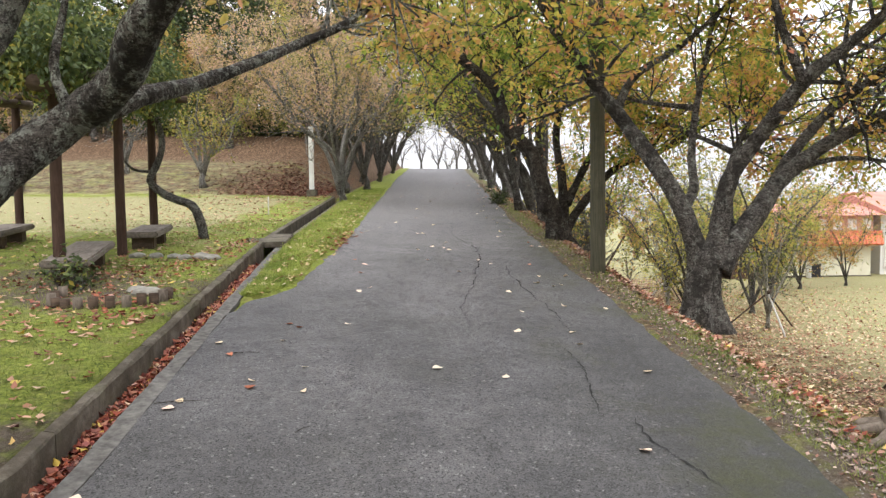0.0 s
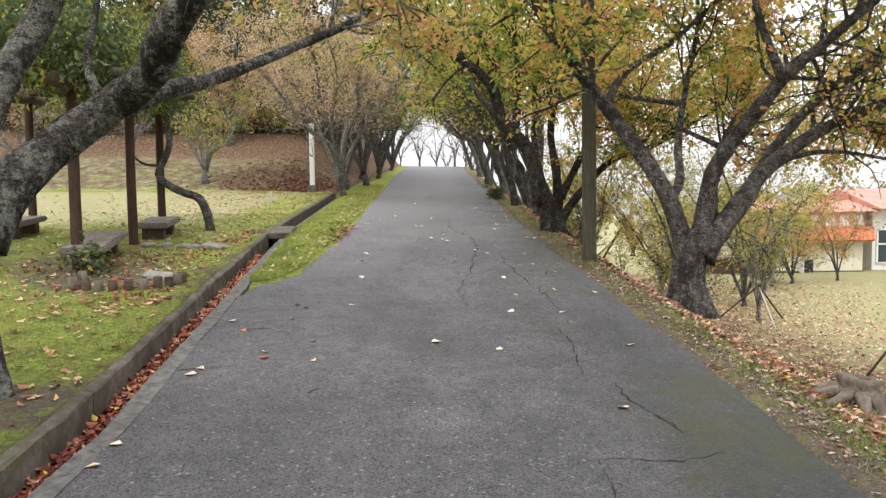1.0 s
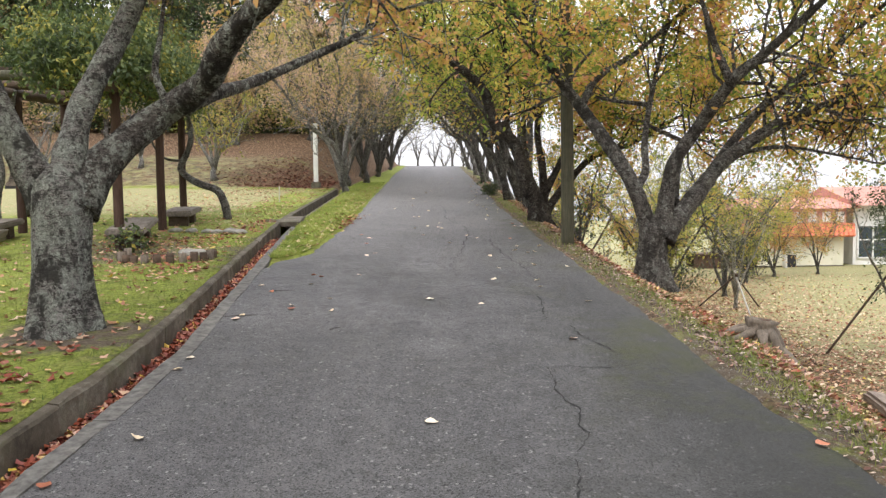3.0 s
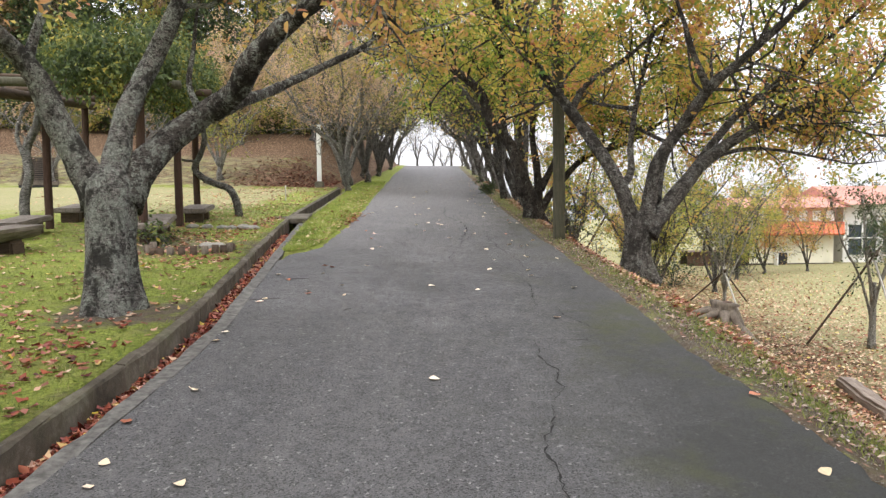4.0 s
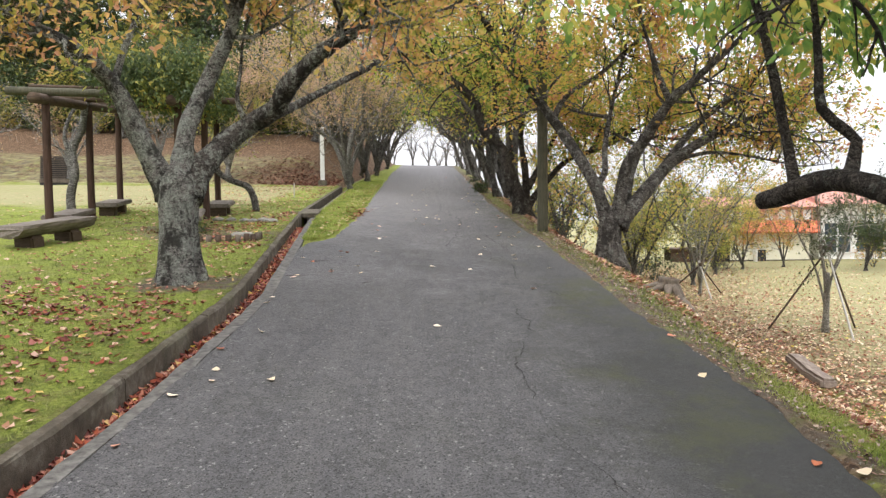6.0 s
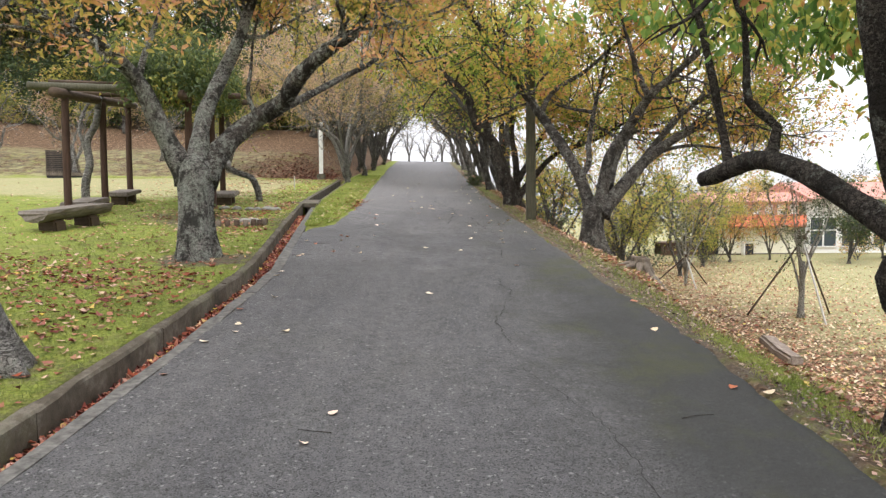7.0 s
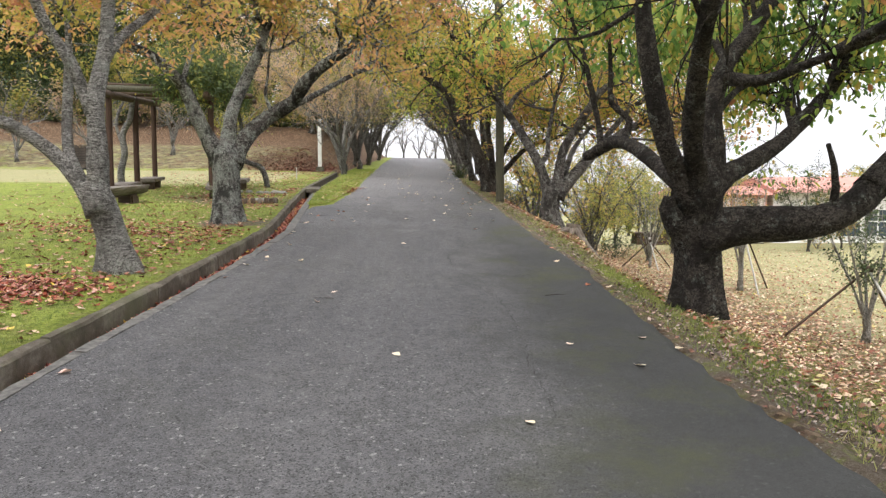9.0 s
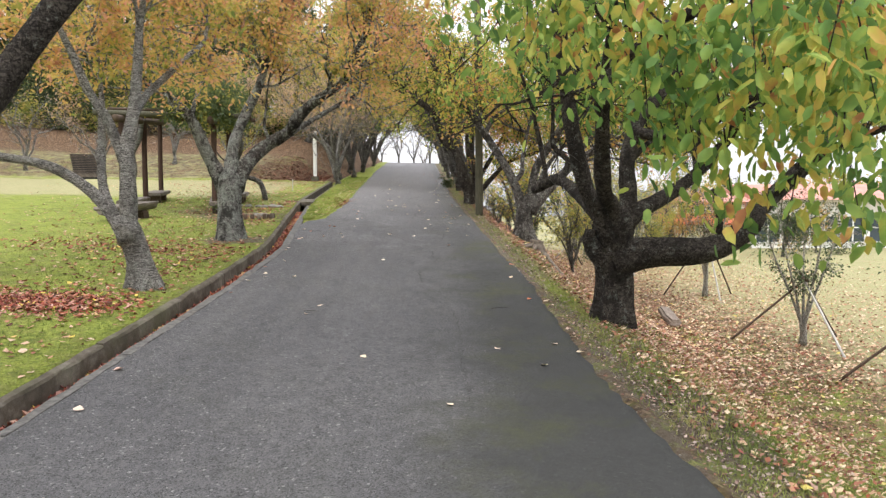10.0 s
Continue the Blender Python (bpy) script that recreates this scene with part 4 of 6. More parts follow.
    tree((2.8, -1.3, -0.35), [(2.8, -1.3, -0.4), (2.82, -1.26, 0.09), (2.77, -1.25, 0.45), (2.78, -1.3, 0.75)], [
        ([(2.82, -1.28, 0.15), (2.7, -1.31, 0.33), (2.56, -1.34, 0.47), (2.49, -1.35, 0.6), (2.5, -1.36, 0.7)], 0.15, 0.05, 0),
        ([(2.72, -1.33, 0.6), (2.6, -1.4, 0.88), (2.42, -1.5, 1.15), (2.24, -1.6, 1.77), (2.17, -1.6, 2.25), (2.1, -1.6, 2.8)], 0.1, 0.075),
        ([(2.76, -1.35, 0.6), (2.7, -1.5, 0.95), (2.54, -1.8, 1.13), (2.42, -2.2, 1.58), (2.33, -2.6, 1.92), (2.28, -3.0, 2.3)], 0.1, 0.06),
        ([(2.86, -1.3, 0.6), (2.97, -1.2, 0.97), (2.98, -1.1, 1.5), (3.13, -1.0, 1.93), (3.41, -0.9, 2.27), (3.67, -0.8, 2.62)], 0.11, 0.06, 1.4),
        ([(2.78, -1.28, 0.33), (3.0, -1.32, 0.41), (3.3, -1.42, 0.45), (3.6, -1.55, 0.46), (3.88, -1.6, 0.52), (4.13, -1.6, 0.68), (4.3, -1.54, 0.86)], 0.17, 0.115, 0),
        ([(4.2, -1.58, 0.76), (4.42, -1.5, 1.0), (4.98, -1.3, 1.45), (5.53, -1.1, 2.05)], 0.11, 0.075, 1.3),
        ([(3.86, -1.6, 0.52), (3.84, -1.68, 0.78), (3.8, -1.72, 0.95), (3.72, -1.76, 1.14)], 0.042, 0.024, 0),
        ([(2.9, -1.25, 0.75), (3.1, -1.15, 0.9), (3.39, -1.0, 1.03), (3.86, -0.8, 1.31), (4.4, -0.6, 1.84), (4.96, -0.4, 2.61)], 0.11, 0.055, 1.8),
        ([(3.08, -1.05, 1.81), (3.35, -1.3, 1.75), (3.61, -1.6, 1.84), (3.9, -1.9, 1.95)], 0.06, 0.035, 1.8),
        ([(2.68, -1.2, 0.8), (2.56, -0.85, 1.0), (2.45, -0.45, 1.2), (2.34, 0.0, 1.3), (2.2, 0.45, 1.2), (2.15, 0.55, 1.18)], 0.082, 0.056, 0),
        ([(2.36, -0.1, 1.28), (2.48, 0.05, 1.38), (2.53, 0.1, 1.54), (2.34, 0.15, 1.74), (2.34, 0.2, 2.0)], 0.045, 0.028, 0.5),
        ([(2.26, 0.3, 1.24), (2.27, 0.4, 1.45), (2.17, 0.42, 1.95), (2.07, 0.45, 2.4), (1.97, 0.5, 2.7)], 0.04, 0.022, 0.6),
        ([(2.3, -2.9, 2.2), (2.9, -3.3, 2.6), (3.5, -4.2, 2.65), (3.8, -5.0, 2.3)], 0.06, 0.025, 1.6),
        ([(3.75, -1.8, 1.9), (4.0, -2.6, 2.1), (4.3, -3.6, 2.15), (4.5, -4.5, 1.85)], 0.05, 0.02, 2.4),
        ([(4.5, -1.45, 1.05), (4.7, -2.2, 1.5), (4.9, -3.2, 1.7), (4.9, -4.0, 1.5)], 0.045, 0.02, 1.2),
        ([(3.9, -0.8, 1.33), (4.1, -0.2, 1.75), (4.4, 0.4, 2.0), (4.6, 0.9, 1.9)], 0.045, 0.018, 1.2),
        ([(3.15, -1.0, 1.93), (3.2, -0.5, 2.3), (3.35, 0.0, 2.5), (3.6, 0.5, 2.45)], 0.045, 0.018, 1.2),
        ([(2.99, -1.1, 1.45), (3.4, -0.6, 1.75), (3.8, -0.1, 1.9), (4.1, 0.3, 1.8)], 0.04, 0.018, 1.6),
        ([(4.9, -0.42, 2.5), (5.6, 0.3, 2.5), (6.4, 1.0, 2.3)], 0.05, 0.02, 1.2),
        ([(5.5, -1.1, 2.0), (6.0, -0.6, 2.2), (6.5, 0.2, 2.0)], 0.05, 0.02, 1.2),
    ], BARK_DARK, LEAF_GREEN, "massive dark cherry tree with green and yellow leaves beside the lane", 23, leaves=17000, r0=0.19, r1=0.22, size=0.096, shoots=9, reach=1.15, bare=0.55, low=2.1, extend=0.9, flare=0.34, droop=1.3, crown=(1.7, 2.9), side=(1.5, 0.0),
       sprays=GREEN_SPRAYS)
    tree((-2.7, -0.78, -0.05), [(-2.66, -0.76, -0.06), (-2.72, -0.85, 0.35), (-2.79, -0.98, 0.74)], [
        ([(-2.79, -0.98, 0.6), (-2.77, -1.0, 0.85), (-2.75, -1.05, 1.26), (-2.75, -1.05, 1.63), (-2.71, -0.9, 2.12), (-2.66, -0.9, 2.6)], 0.105, 0.055),
        ([(-2.75, -1.04, 1.66), (-2.74, -0.95, 1.92), (-2.73, -0.5, 2.29), (-2.62, -0.1, 2.59), (-2.5, 0.3, 2.9)], 0.06, 0.035),
        ([(-2.76, -1.04, 1.5), (-2.88, -1.02, 1.72), (-2.96, -1.1, 1.98), (-3.1, -1.2, 2.26), (-3.2, -1.3, 2.6)], 0.07, 0.04),
        ([(-2.8, -0.98, 0.56), (-2.93, -0.95, 0.78), (-3.18, -0.87, 1.07), (-3.42, -0.9, 1.28), (-3.75, -0.95, 1.45), (-4.3, -1.0, 1.55)], 0.085, 0.045),
        ([(-2.95, -0.93, 0.84), (-3.12, -0.8, 1.1), (-3.24, -0.6, 1.36), (-3.31, -0.4, 1.78), (-3.33, -0.35, 1.9)], 0.055, 0.045),
    ], BARK_GREY, LEAF_ORANGE, "grey-barked cherry tree leaning over the lawn with orange leaves", 24, leaves=13500, r0=0.15, r1=0.14, size=0.08, shoots=10, reach=1.2, bare=0.7, low=2.3)
    # leaves kept above the view, unseen, and thickened to shade the lane
    tree((-3.2, -5.9, -0.35), [(-3.2, -5.9, -0.42), (-3.1, -5.85, 0.1), (-2.9, -5.8, 0.5)], [
        ([(-2.9, -5.8, 0.4), (-2.45, -5.7, 0.85), (-2.05, -5.62, 1.2), (-1.75, -5.55, 1.5), (-1.52, -5.42, 1.9), (-1.28, -5.3, 2.3)], 0.12, 0.07),
        ([(-2.95, -5.8, 0.4), (-3.3, -6.0, 1.2), (-3.6, -6.3, 2.2)], 0.12, 0.06),
    ], BARK_DARK, LEAF_ORANGE, "dark cherry tree leaning over the kerb", 25, leaves=15000, r0=0.2, r1=0.18, shoots=14, reach=1.4, bare=0.9, low=2.6, crown=(2.5, 3.0))
    tree((2.2, 13.9, 0.9), [(2.2, 13.85, 0.8), (2.05, 13.85, 1.35), (1.93, 13.9, 1.7)], [
        ([(1.95, 13.9, 1.5), (1.83, 13.9, 1.95), (1.63, 14.0, 2.6), (1.2, 14.0, 3.05), (0.93, 13.9, 3.78), (0.19, 13.6, 4.35), (-0.5, 13.2, 4.9)], 0.17, 0.06),
        ([(1.4, 14.0, 2.85), (1.5, 14.1, 3.5), (1.45, 14.1, 4.5)], 0.08, 0.04),
        ([(2.15, 13.9, 1.0), (2.25, 14.05, 1.5), (2.23, 14.1, 2.1), (2.14, 14.2, 2.96), (2.37, 14.3, 4.05)], 0.12, 0.05),
        ([(2.2, 13.9, 0.9), (2.4, 14.0, 1.3), (2.75, 14.2, 1.72), (3.42, 14.6, 2.33), (4.43, 15.0, 2.68), (5.4, 15.4, 3.2)], 0.1, 0.04),
        ([(2.3, 14.0, 1.6), (2.9, 14.6, 2.6), (3.5, 15.2, 3.6)], 0.08, 0.04),
    ], BARK_DARK, LEAF_LIME, "twin-stemmed dark cherry tree at the lane's edge with yellow leaves", 26, leaves=19000, r0=0.2, r1=0.18, size=0.095, shoots=12, reach=1.5, bare=0.45, low=2.6, crown=(2.2, 4.4))


def avenue():
    """The further trees of the two rows, thinner of leaf up the hill."""
    right = [(2.5, 17.6), (2.1, 20.2), (2.9, 22.8), (2.15, 25.6), (2.5, 29.0), (2.05, 32), (2.6, 36.4), (2.1, 41), (2.5, 47), (2.2, 53), (2.4, 60)]
    for i, (x, y) in enumerate(right):
        n = max(900, 9000 - i * 1000)
        vase_tree(x, y, 100 + i, height=5.2, spread=1.9, lean=(-1.5, -0.4), stems=4 + i % 2, r=(0.17, 0.12, 0.15, 0.13)[i % 4], fork=(1.2, 0.7, 0.5, 0.9)[i % 4], flare=0.4, bark=BARK_MID if i < 3 else BARK_FAR, leaf=(LEAF_LIME, LEAF_YELLOW, LEAF_OLIVE, LEAF_PALE)[min(3, i // 2)],
                  label="cherry tree of the avenue arching over the lane" if i < 6 else "thinly leaved cherry tree near the crest of the lane", leaves=n, size=0.1, shoots=8, reach=1.35, bare=0.35, low=plane_z(0, y) + 2.4, crown=(gz(x, y) + 1.9, gz(x, y) + 4.2))
    left = [(-3.15, 23.0), (-3.6, 27.2), (-3.05, 29.1), (-3.8, 33.8), (-3.2, 36.2), (-3.7, 42), (-3.4, 48.5), (-3.8, 55)]
    for i, (x, y) in enumerate(left):
        vase_tree(x, y, 200 + i, height=5.2 + 0.4 * (i % 3), spread=2.9, lean=(-0.6 if i < 3 else 0.8, -0.7), stems=7, r=0.115, fork=0.3 + 0.12 * (i % 3), flare=0.3, bark=BARK_FAR if i else BARK_GREY, leaf=(LEAF_PALE, LEAF_PALE, LEAF_OLIVE, LEAF_OLIVE)[min(i, 3)],
                  label="slender grey cherry tree with sparse olive leaves on the verge", leaves=max(900, 12000 - 1200 * i), size=0.088, shoots=8, reach=1.25, bare=0.35, low=plane_z(0, y) + 2.0, crown=(gz(x, y) + 1.5, gz(x, y) + 3.6))
    for i, (x, y) in enumerate([(-2.2, 72), (-0.6, 76), (1.2, 70), (2.4, 74), (-4.5, 80), (3.4, 80), (0.4, 88)]):
        vase_tree(x, y, 300 + i, height=4.2, spread=1.8, stems=4, r=0.11, fork=0.9, bark=BARK_FAR, leaf=LEAF_PALE, label="bare tree standing on the crest against the sky", leaves=160, size=0.1, shoots=6, reach=0.8, bare=0.2)


def bank_trees():
    """Trees on and above the bank behind the lawn, and the far wood."""
    spots = [(-8.2, 25.2, 3.0, 0.1, LEAF_OLIVE, 1800), (-14.2, 24.6, 3.0, 0.08, LEAF_PALE, 250), (-18, 25.5, 3.2, 0.08, LEAF_PALE, 200), (-11.6, 27, 3.2, 0.08, LEAF_PALE, 300),
             (-21, 23, 3.4, 0.09, LEAF_PALE, 250), (-9.5, 33, 4.2, 0.12, LEAF_PALE, 9000), (-6.2, 34, 4.4, 0.13, LEAF_PALE, 9000), (-12.5, 35, 4.6, 0.13, LEAF_ORANGE, 9000), (-16, 34, 4.4, 0.12, LEAF_OLIVE, 8000)]
    for i, (x, y, h, r, leaf, n) in enumerate(spots):
        vase_tree(x, y, 400 + i, height=h, spread=1.6, stems=5, r=r, fork=0.6, bark=BARK_GREY if i < 5 else BARK_FAR, leaf=leaf, leaves=n, size=0.1, shoots=9, reach=0.8, bare=0.25,
                  label="small pale-barked tree at the foot of the bank" if i < 5 else "bushy tree with faded leaves on top of the bank", name="park_tree")
    for i in range(22):
        x, y = -5.5 - i * 1.9 + rnd.uniform(-1, 1), 38.5 + rnd.uniform(0, 5) - 0.10 * i
        vase_tree(x, y, 500 + i, height=rnd.uniform(8, 11), spread=3.2, stems=5, r=0.16, fork=0.8, bark=BARK_FAR, leaf=(LEAF_DARK, LEAF_PALE, LEAF_OLIVE, LEAF_DARK)[i % 4], leaves=12000, size=0.2, shoots=6,
                  reach=1.5, bare=0.05, label="tall wood tree behind the bank", name="wood_tree")
    for i in range(26):
        x, y = -5.6 - i * 1.35 + rnd.uniform(-0.5, 0.5), 35.6 + rnd.uniform(-0.4, 0.8) - 0.02 * i
        shrub(x, y, 1.3 + rnd.uniform(0, 1.0), 1.5, (LEAF_DARK, LEAF_OLIVE, LEAF_DARK, LEAF_PALE)[i % 4], 1500, 600 + i, "dense shrub along the top of the bank", size=0.17)
    for i in range(26):
        x, y = -5.2 - i * 1.5 + rnd.uniform(-0.5, 0.5), 37.4 + rnd.uniform(-0.4, 0.8)
        shrub(x, y, 3.2 + rnd.uniform(0, 1.0), 2.2, (LEAF_DARK, LEAF_DARK, LEAF_OLIVE, LEAF_DARK)[i % 4], 2600, 6600 + i, "tall dense evergreen shrub under the wood", size=0.2)
    for i in range(10):
        x, y = -27 - rnd.uniform(0, 7), 10 + 2.6 * i
        vase_tree(x, y, 640 + i, height=rnd.uniform(7.5, 10), spread=3.0, stems=5, r=0.16, fork=0.8, bark=BARK_FAR, leaf=(LEAF_DARK, LEAF_OLIVE)[i % 2], leaves=9000, size=0.2, shoots=6, reach=1.5, bare=0.05, label="tall wood tree at the side of the lawn", name="wood_tree")


def shrub(x, y, height, spread, leaf, n, seed, label, stems=7, size=0.09):
    g = np.random.default_rng(seed)
    b = np.array([x, y, gz(x, y) - 0.03])
    root = tagged(new("shrub"), label, "shrub")
    root.location = b
    tw = Twigs(seed)
    for _ in range(stems):
        w = np.array([*g.normal(0, 0.45, 2), 1.0])
        tw.shoot(np.array([*g.normal(0, 0.08, 2), 0.0]), w / np.linalg.norm(w), height * g.uniform(0.7, 1.1), 0.018, 2, 3, 0.05)
    put("stem", tw.mesh("stem", BARK_FAR), root)["kind"] = "stuff"
    spots = np.array(tw.spots)
    take = spots[g.integers(0, len(spots), n)] + g.normal(0, spread * 0.16, (n, 3))
    take[:, 2] = np.abs(take[:, 2]) + 0.04
    co, tris = leaf_cloud(take, size, g, 0.2)
    put("foliage", tri_mesh("foliage", co, tris, leaf), root)["kind"] = "stuff"
    return root


build_ground()
road = build_road()
build_cracks(road)
build_drain()
near_trees()
avenue()
bank_trees()


def side_trees():
    """Trees lower down the bank and out by the building, which close the view below the crowns."""
    spots = [(6.4, 19.0, 4.6, 0.13, LEAF_OLIVE, 3600), (4.8, 23.5, 4.8, 0.13, LEAF_YELLOW, 4500), (8.2, 27, 4.6, 0.13, LEAF_OLIVE, 3600), (9.8, 23.5, 4.4, 0.13, LEAF_OLIVE, 3000),
             (12.2, 27.5, 3.4, 0.09, LEAF_OLIVE, 5000), (14.2, 29.5, 3.4, 0.08, LEAF_ORANGE, 3800), (16.6, 30.5, 3.0, 0.07, LEAF_ORANGE, 2200), (10.4, 31.5, 3.6, 0.09, LEAF_OLIVE, 5000),
             (19.4, 28.5, 3.6, 0.09, LEAF_DARK, 5000), (22.5, 31.0, 2.4, 0.07, LEAF_ORANGE, 1600)]
    for i, (x, y, h, r, leaf, n) in enumerate(spots):
        vase_tree(x, y, 700 + i, height=h, spread=2.4 if i < 4 else 1.4, stems=6 if i < 4 else 5, r=0.075 if i < 4 else r * 0.8, fork=0.4, bark=BARK_FAR, leaf=leaf, leaves=n, size=0.1, shoots=9, reach=1.2 if i < 4 else 0.95, bare=0.2,
                  label="cherry tree low on the bank with golden leaves" if i < 4 else "small garden tree with autumn leaves near the building", name="cherry_tree" if i < 4 else "garden_tree")
    for i in range(14):
        y = 15.5 + 1.7 * i
        x = rnd.uniform(3.0, 4.2) + (0.09 * i if i % 2 else 0.0)
        shrub(x, y, rnd.uniform(0.9, 1.5), 0.7, LEAF_ORANGE if i % 3 else LEAF_OLIVE, 45, 7600 + i, "straggly half-bare scrub on the leafy bank", stems=4)
    for i in range(16):
        x, y = 6.5 + 3.1 * i + rnd.uniform(-1, 1), 44 + rnd.uniform(0, 8) - 0.25 * i
        vase_tree(x, y, 900 + i, height=rnd.uniform(3.2, 4.6), spread=2.2, stems=5, r=0.12, fork=0.5, bark=BARK_FAR, leaf=(LEAF_OLIVE, LEAF_DARK, LEAF_ORANGE)[i % 3], leaves=2600, size=0.2, shoots=6, reach=1.2, bare=0.05, label="distant tree beyond the field", name="far_tree")
    for i, (x, y) in enumerate([(8.9, 25.6), (12.9, 29.2), (13.6, 29.8), (20.8, 30.4), (23.2, 30.0)]):
        shrub(x, y, 1.3, 0.9, (LEAF_DARK, LEAF_OLIVE, LEAF_DARK, LEAF_ORANGE, LEAF_DARK)[i], (900, 500, 500, 900, 900)[i], 780 + i, "rounded garden shrub on the pale field")
    shrub(1.72, 22.6, 0.42, 0.5, LEAF_DARK, 500, 790, "low dark green bush at the lane's edge", size=0.07)
    shrub(-4.08, 8.05, 0.34, 0.35, LEAF_VINE, 160, 791, "small bright green weed beside a post", stems=4, size=0.08)


def sapling(x, y, seed, height=2.6, leaf=LEAF_DARK, n=900, turn=0.0, far=1.15, tie=1.12, stem=0.06, fork=0.8):
    """A young staked tree: stems, crown, and three props tied to it."""
    g = np.random.default_rng(seed)
    b = np.array([x, y, gz(x, y) - 0.03])
    trunk = [b, b + [0.02, 0, fork * 0.55], b + [0.03, 0.02, fork]]
    limbs = []
    for i in range(5):
        a = i * 1.26 + g.uniform(-0.3, 0.3)
        o = np.array([math.cos(a), math.sin(a), 0]) * g.uniform(0.45, 0.9)
        limbs.append(([b + [0, 0, fork * g.uniform(0.35, 0.9)], b + o * 0.3 + [0, 0, max(1.1, fork * 1.1)], b + o * 0.7 + [0, 0, height * 0.7], b + o + [0, 0, height]], 0.035, 0.01))
    root = tree(b, trunk, limbs, BARK_PALE, leaf, "young staked tree with pale stems on the leaf-strewn field", seed, leaves=n, size=0.07, shoots=8, reach=0.55, r0=stem, r1=stem * 0.8, bare=0.35, extend=0.0, name="staked_sapling", flare=0.2)
    for i in range(3):
        a = turn + i * 2.09
        foot = np.array([math.cos(a) * far, math.sin(a) * far, 0])
        foot[2] = gz(x + foot[0], y + foot[1]) - b[2] - 0.05
        head = np.array([-math.cos(a) * 0.06, -math.sin(a) * 0.06, tie])
        put("prop", log_mesh("prop", [foot, (foot + head) / 2, head + (head - foot) * 0.07], [0.026, 0.024], STAKE_PALE if i == 1 else STAKE_WOOD, 8, 0.3, 0.02, seed + i), root, label="bleached white prop" if i == 1 else "brown wooden prop")
    put("binding", log_mesh("binding", [(0, 0, tie - 0.09), (0, 0, tie + 0.01)], [stem + 0.025, stem + 0.025], STAKE_WOOD, 10, 0.1, 0.06, seed), root)
    return root


def pergola():
    posts = {"a": (-6.5, 8.1), "b": (-6.72, 10.12), "c": (-7.08, 12.3), "d": (-4.45, 8.5), "e": (-4.62, 10.54), "f": (-5.04, 12.8)}
    root = tagged(new("pergola"), "rustic brown log pergola grown over with a green climber", "pergola")
    root.location = (-5.7, 10.4, gz(-5.7, 10.4))
    o = np.array(root.location)
    tops = {}
    for i, (k, (x, y)) in enumerate(posts.items()):
        z = gz(x, y)
        top = z + 2.18
        tops[k] = np.array([x, y, top]) - o
        put("post", log_mesh("post", [np.array([x, y, z - 0.1]) - o, np.array([x - 0.01, y, z + 1]) - o, tops[k]], [0.07, 0.064], POST_WOOD, 14, 0.12, 0.02, 800 + i), root)

    def beam(p, q, over, r, lift, seed, mat=BEAM_WOOD):
        d = (q - p) / np.linalg.norm(q - p)
        a, b = p - d * over + [0, 0, lift], q + d * over + [0, 0, lift]
        put("beam", log_mesh("beam", [a, (a + b) / 2 + [0, 0, -0.01], b], [r, r * 0.92], mat, 12, 0.2, 0.03, seed), root)

    for i, (p, q) in enumerate((("a", "c"), ("d", "f"))):
        beam(tops[p], tops[q], 0.55, 0.09, 0.06, 810 + i)
    for i, (p, q) in enumerate((("a", "d"), ("b", "e"), ("c", "f"))):
        beam(tops[p], tops[q], 0.6, 0.07, 0.19, 820 + i, POLE_WOOD if i == 0 else BEAM_WOOD)
    for i in range(5):
        s = (i + 0.5) / 5
        beam(tops["a"] + (tops["c"] - tops["a"]) * s, tops["d"] + (tops["f"] - tops["d"]) * s, 0.4, 0.035, 0.3, 830 + i)

    vine = tagged(new("climbing_vine"), "gnarled climber with hanging green leaves over the pergola", "vine")
    vine.location = (-7.0, 9.9, gz(-7.0, 9.9))
    vo = np.array(vine.location)
    z0 = vo[2]
    put("vine_stem", log_mesh("vine_stem", [np.array(p) - vo for p in [(-7.0, 9.9, z0 - 0.05), (-7.02, 9.9, z0 + 0.5), (-6.92, 9.9, z0 + 0.95), (-6.98, 9.95, z0 + 1.4), (-6.8, 9.95, z0 + 1.75), (-6.72, 10.0, z0 + 2.3)]], [0.085, 0.06], BARK_GREY, 12, 0.1, 0.14, 841), vine)
    put("vine_stem", log_mesh("vine_stem", [np.array(p) - vo for p in [(-6.98, 9.9, z0 + 1.2), (-7.1, 9.9, z0 + 1.6), (-7.05, 10.0, z0 + 2.0), (-6.9, 10.2, z0 + 2.4)]], [0.04, 0.03], BARK_GREY, 10, 0.1, 0.1, 842), vine)
    zf = gz(-4.1, 12.6)
    arch = [(-4.1, 12.55, zf - 0.05), (-4.16, 12.55, zf + 0.3), (-4.3, 12.57, zf + 0.56), (-4.62, 12.62, zf + 0.68), (-4.9, 12.7, zf + 0.82), (-5.05, 12.68, zf + 1.0), (-4.92, 12.66, zf + 1.25), (-4.82, 12.68, zf + 1.6), (-4.9, 12.7, zf + 2.1)]
    put("vine_stem", log_mesh("vine_stem", [np.array(p) - vo for p in arch], [0.085, 0.05], BARK_FAR, 12, 0.08, 0.12, 843), vine)
    loop = [(-5.05, 12.7, zf + 1.15), (-5.35, 12.72, zf + 1.2), (-5.6, 12.75, zf + 1.5), (-5.62, 12.78, zf + 1.9)]
    put("vine_stem", log_mesh("vine_stem", [np.array(p) - vo for p in loop], [0.025, 0.018], BARK_FAR, 8, 0.08, 0.08, 844), vine)
    g = np.random.default_rng(845)
    n = 36400
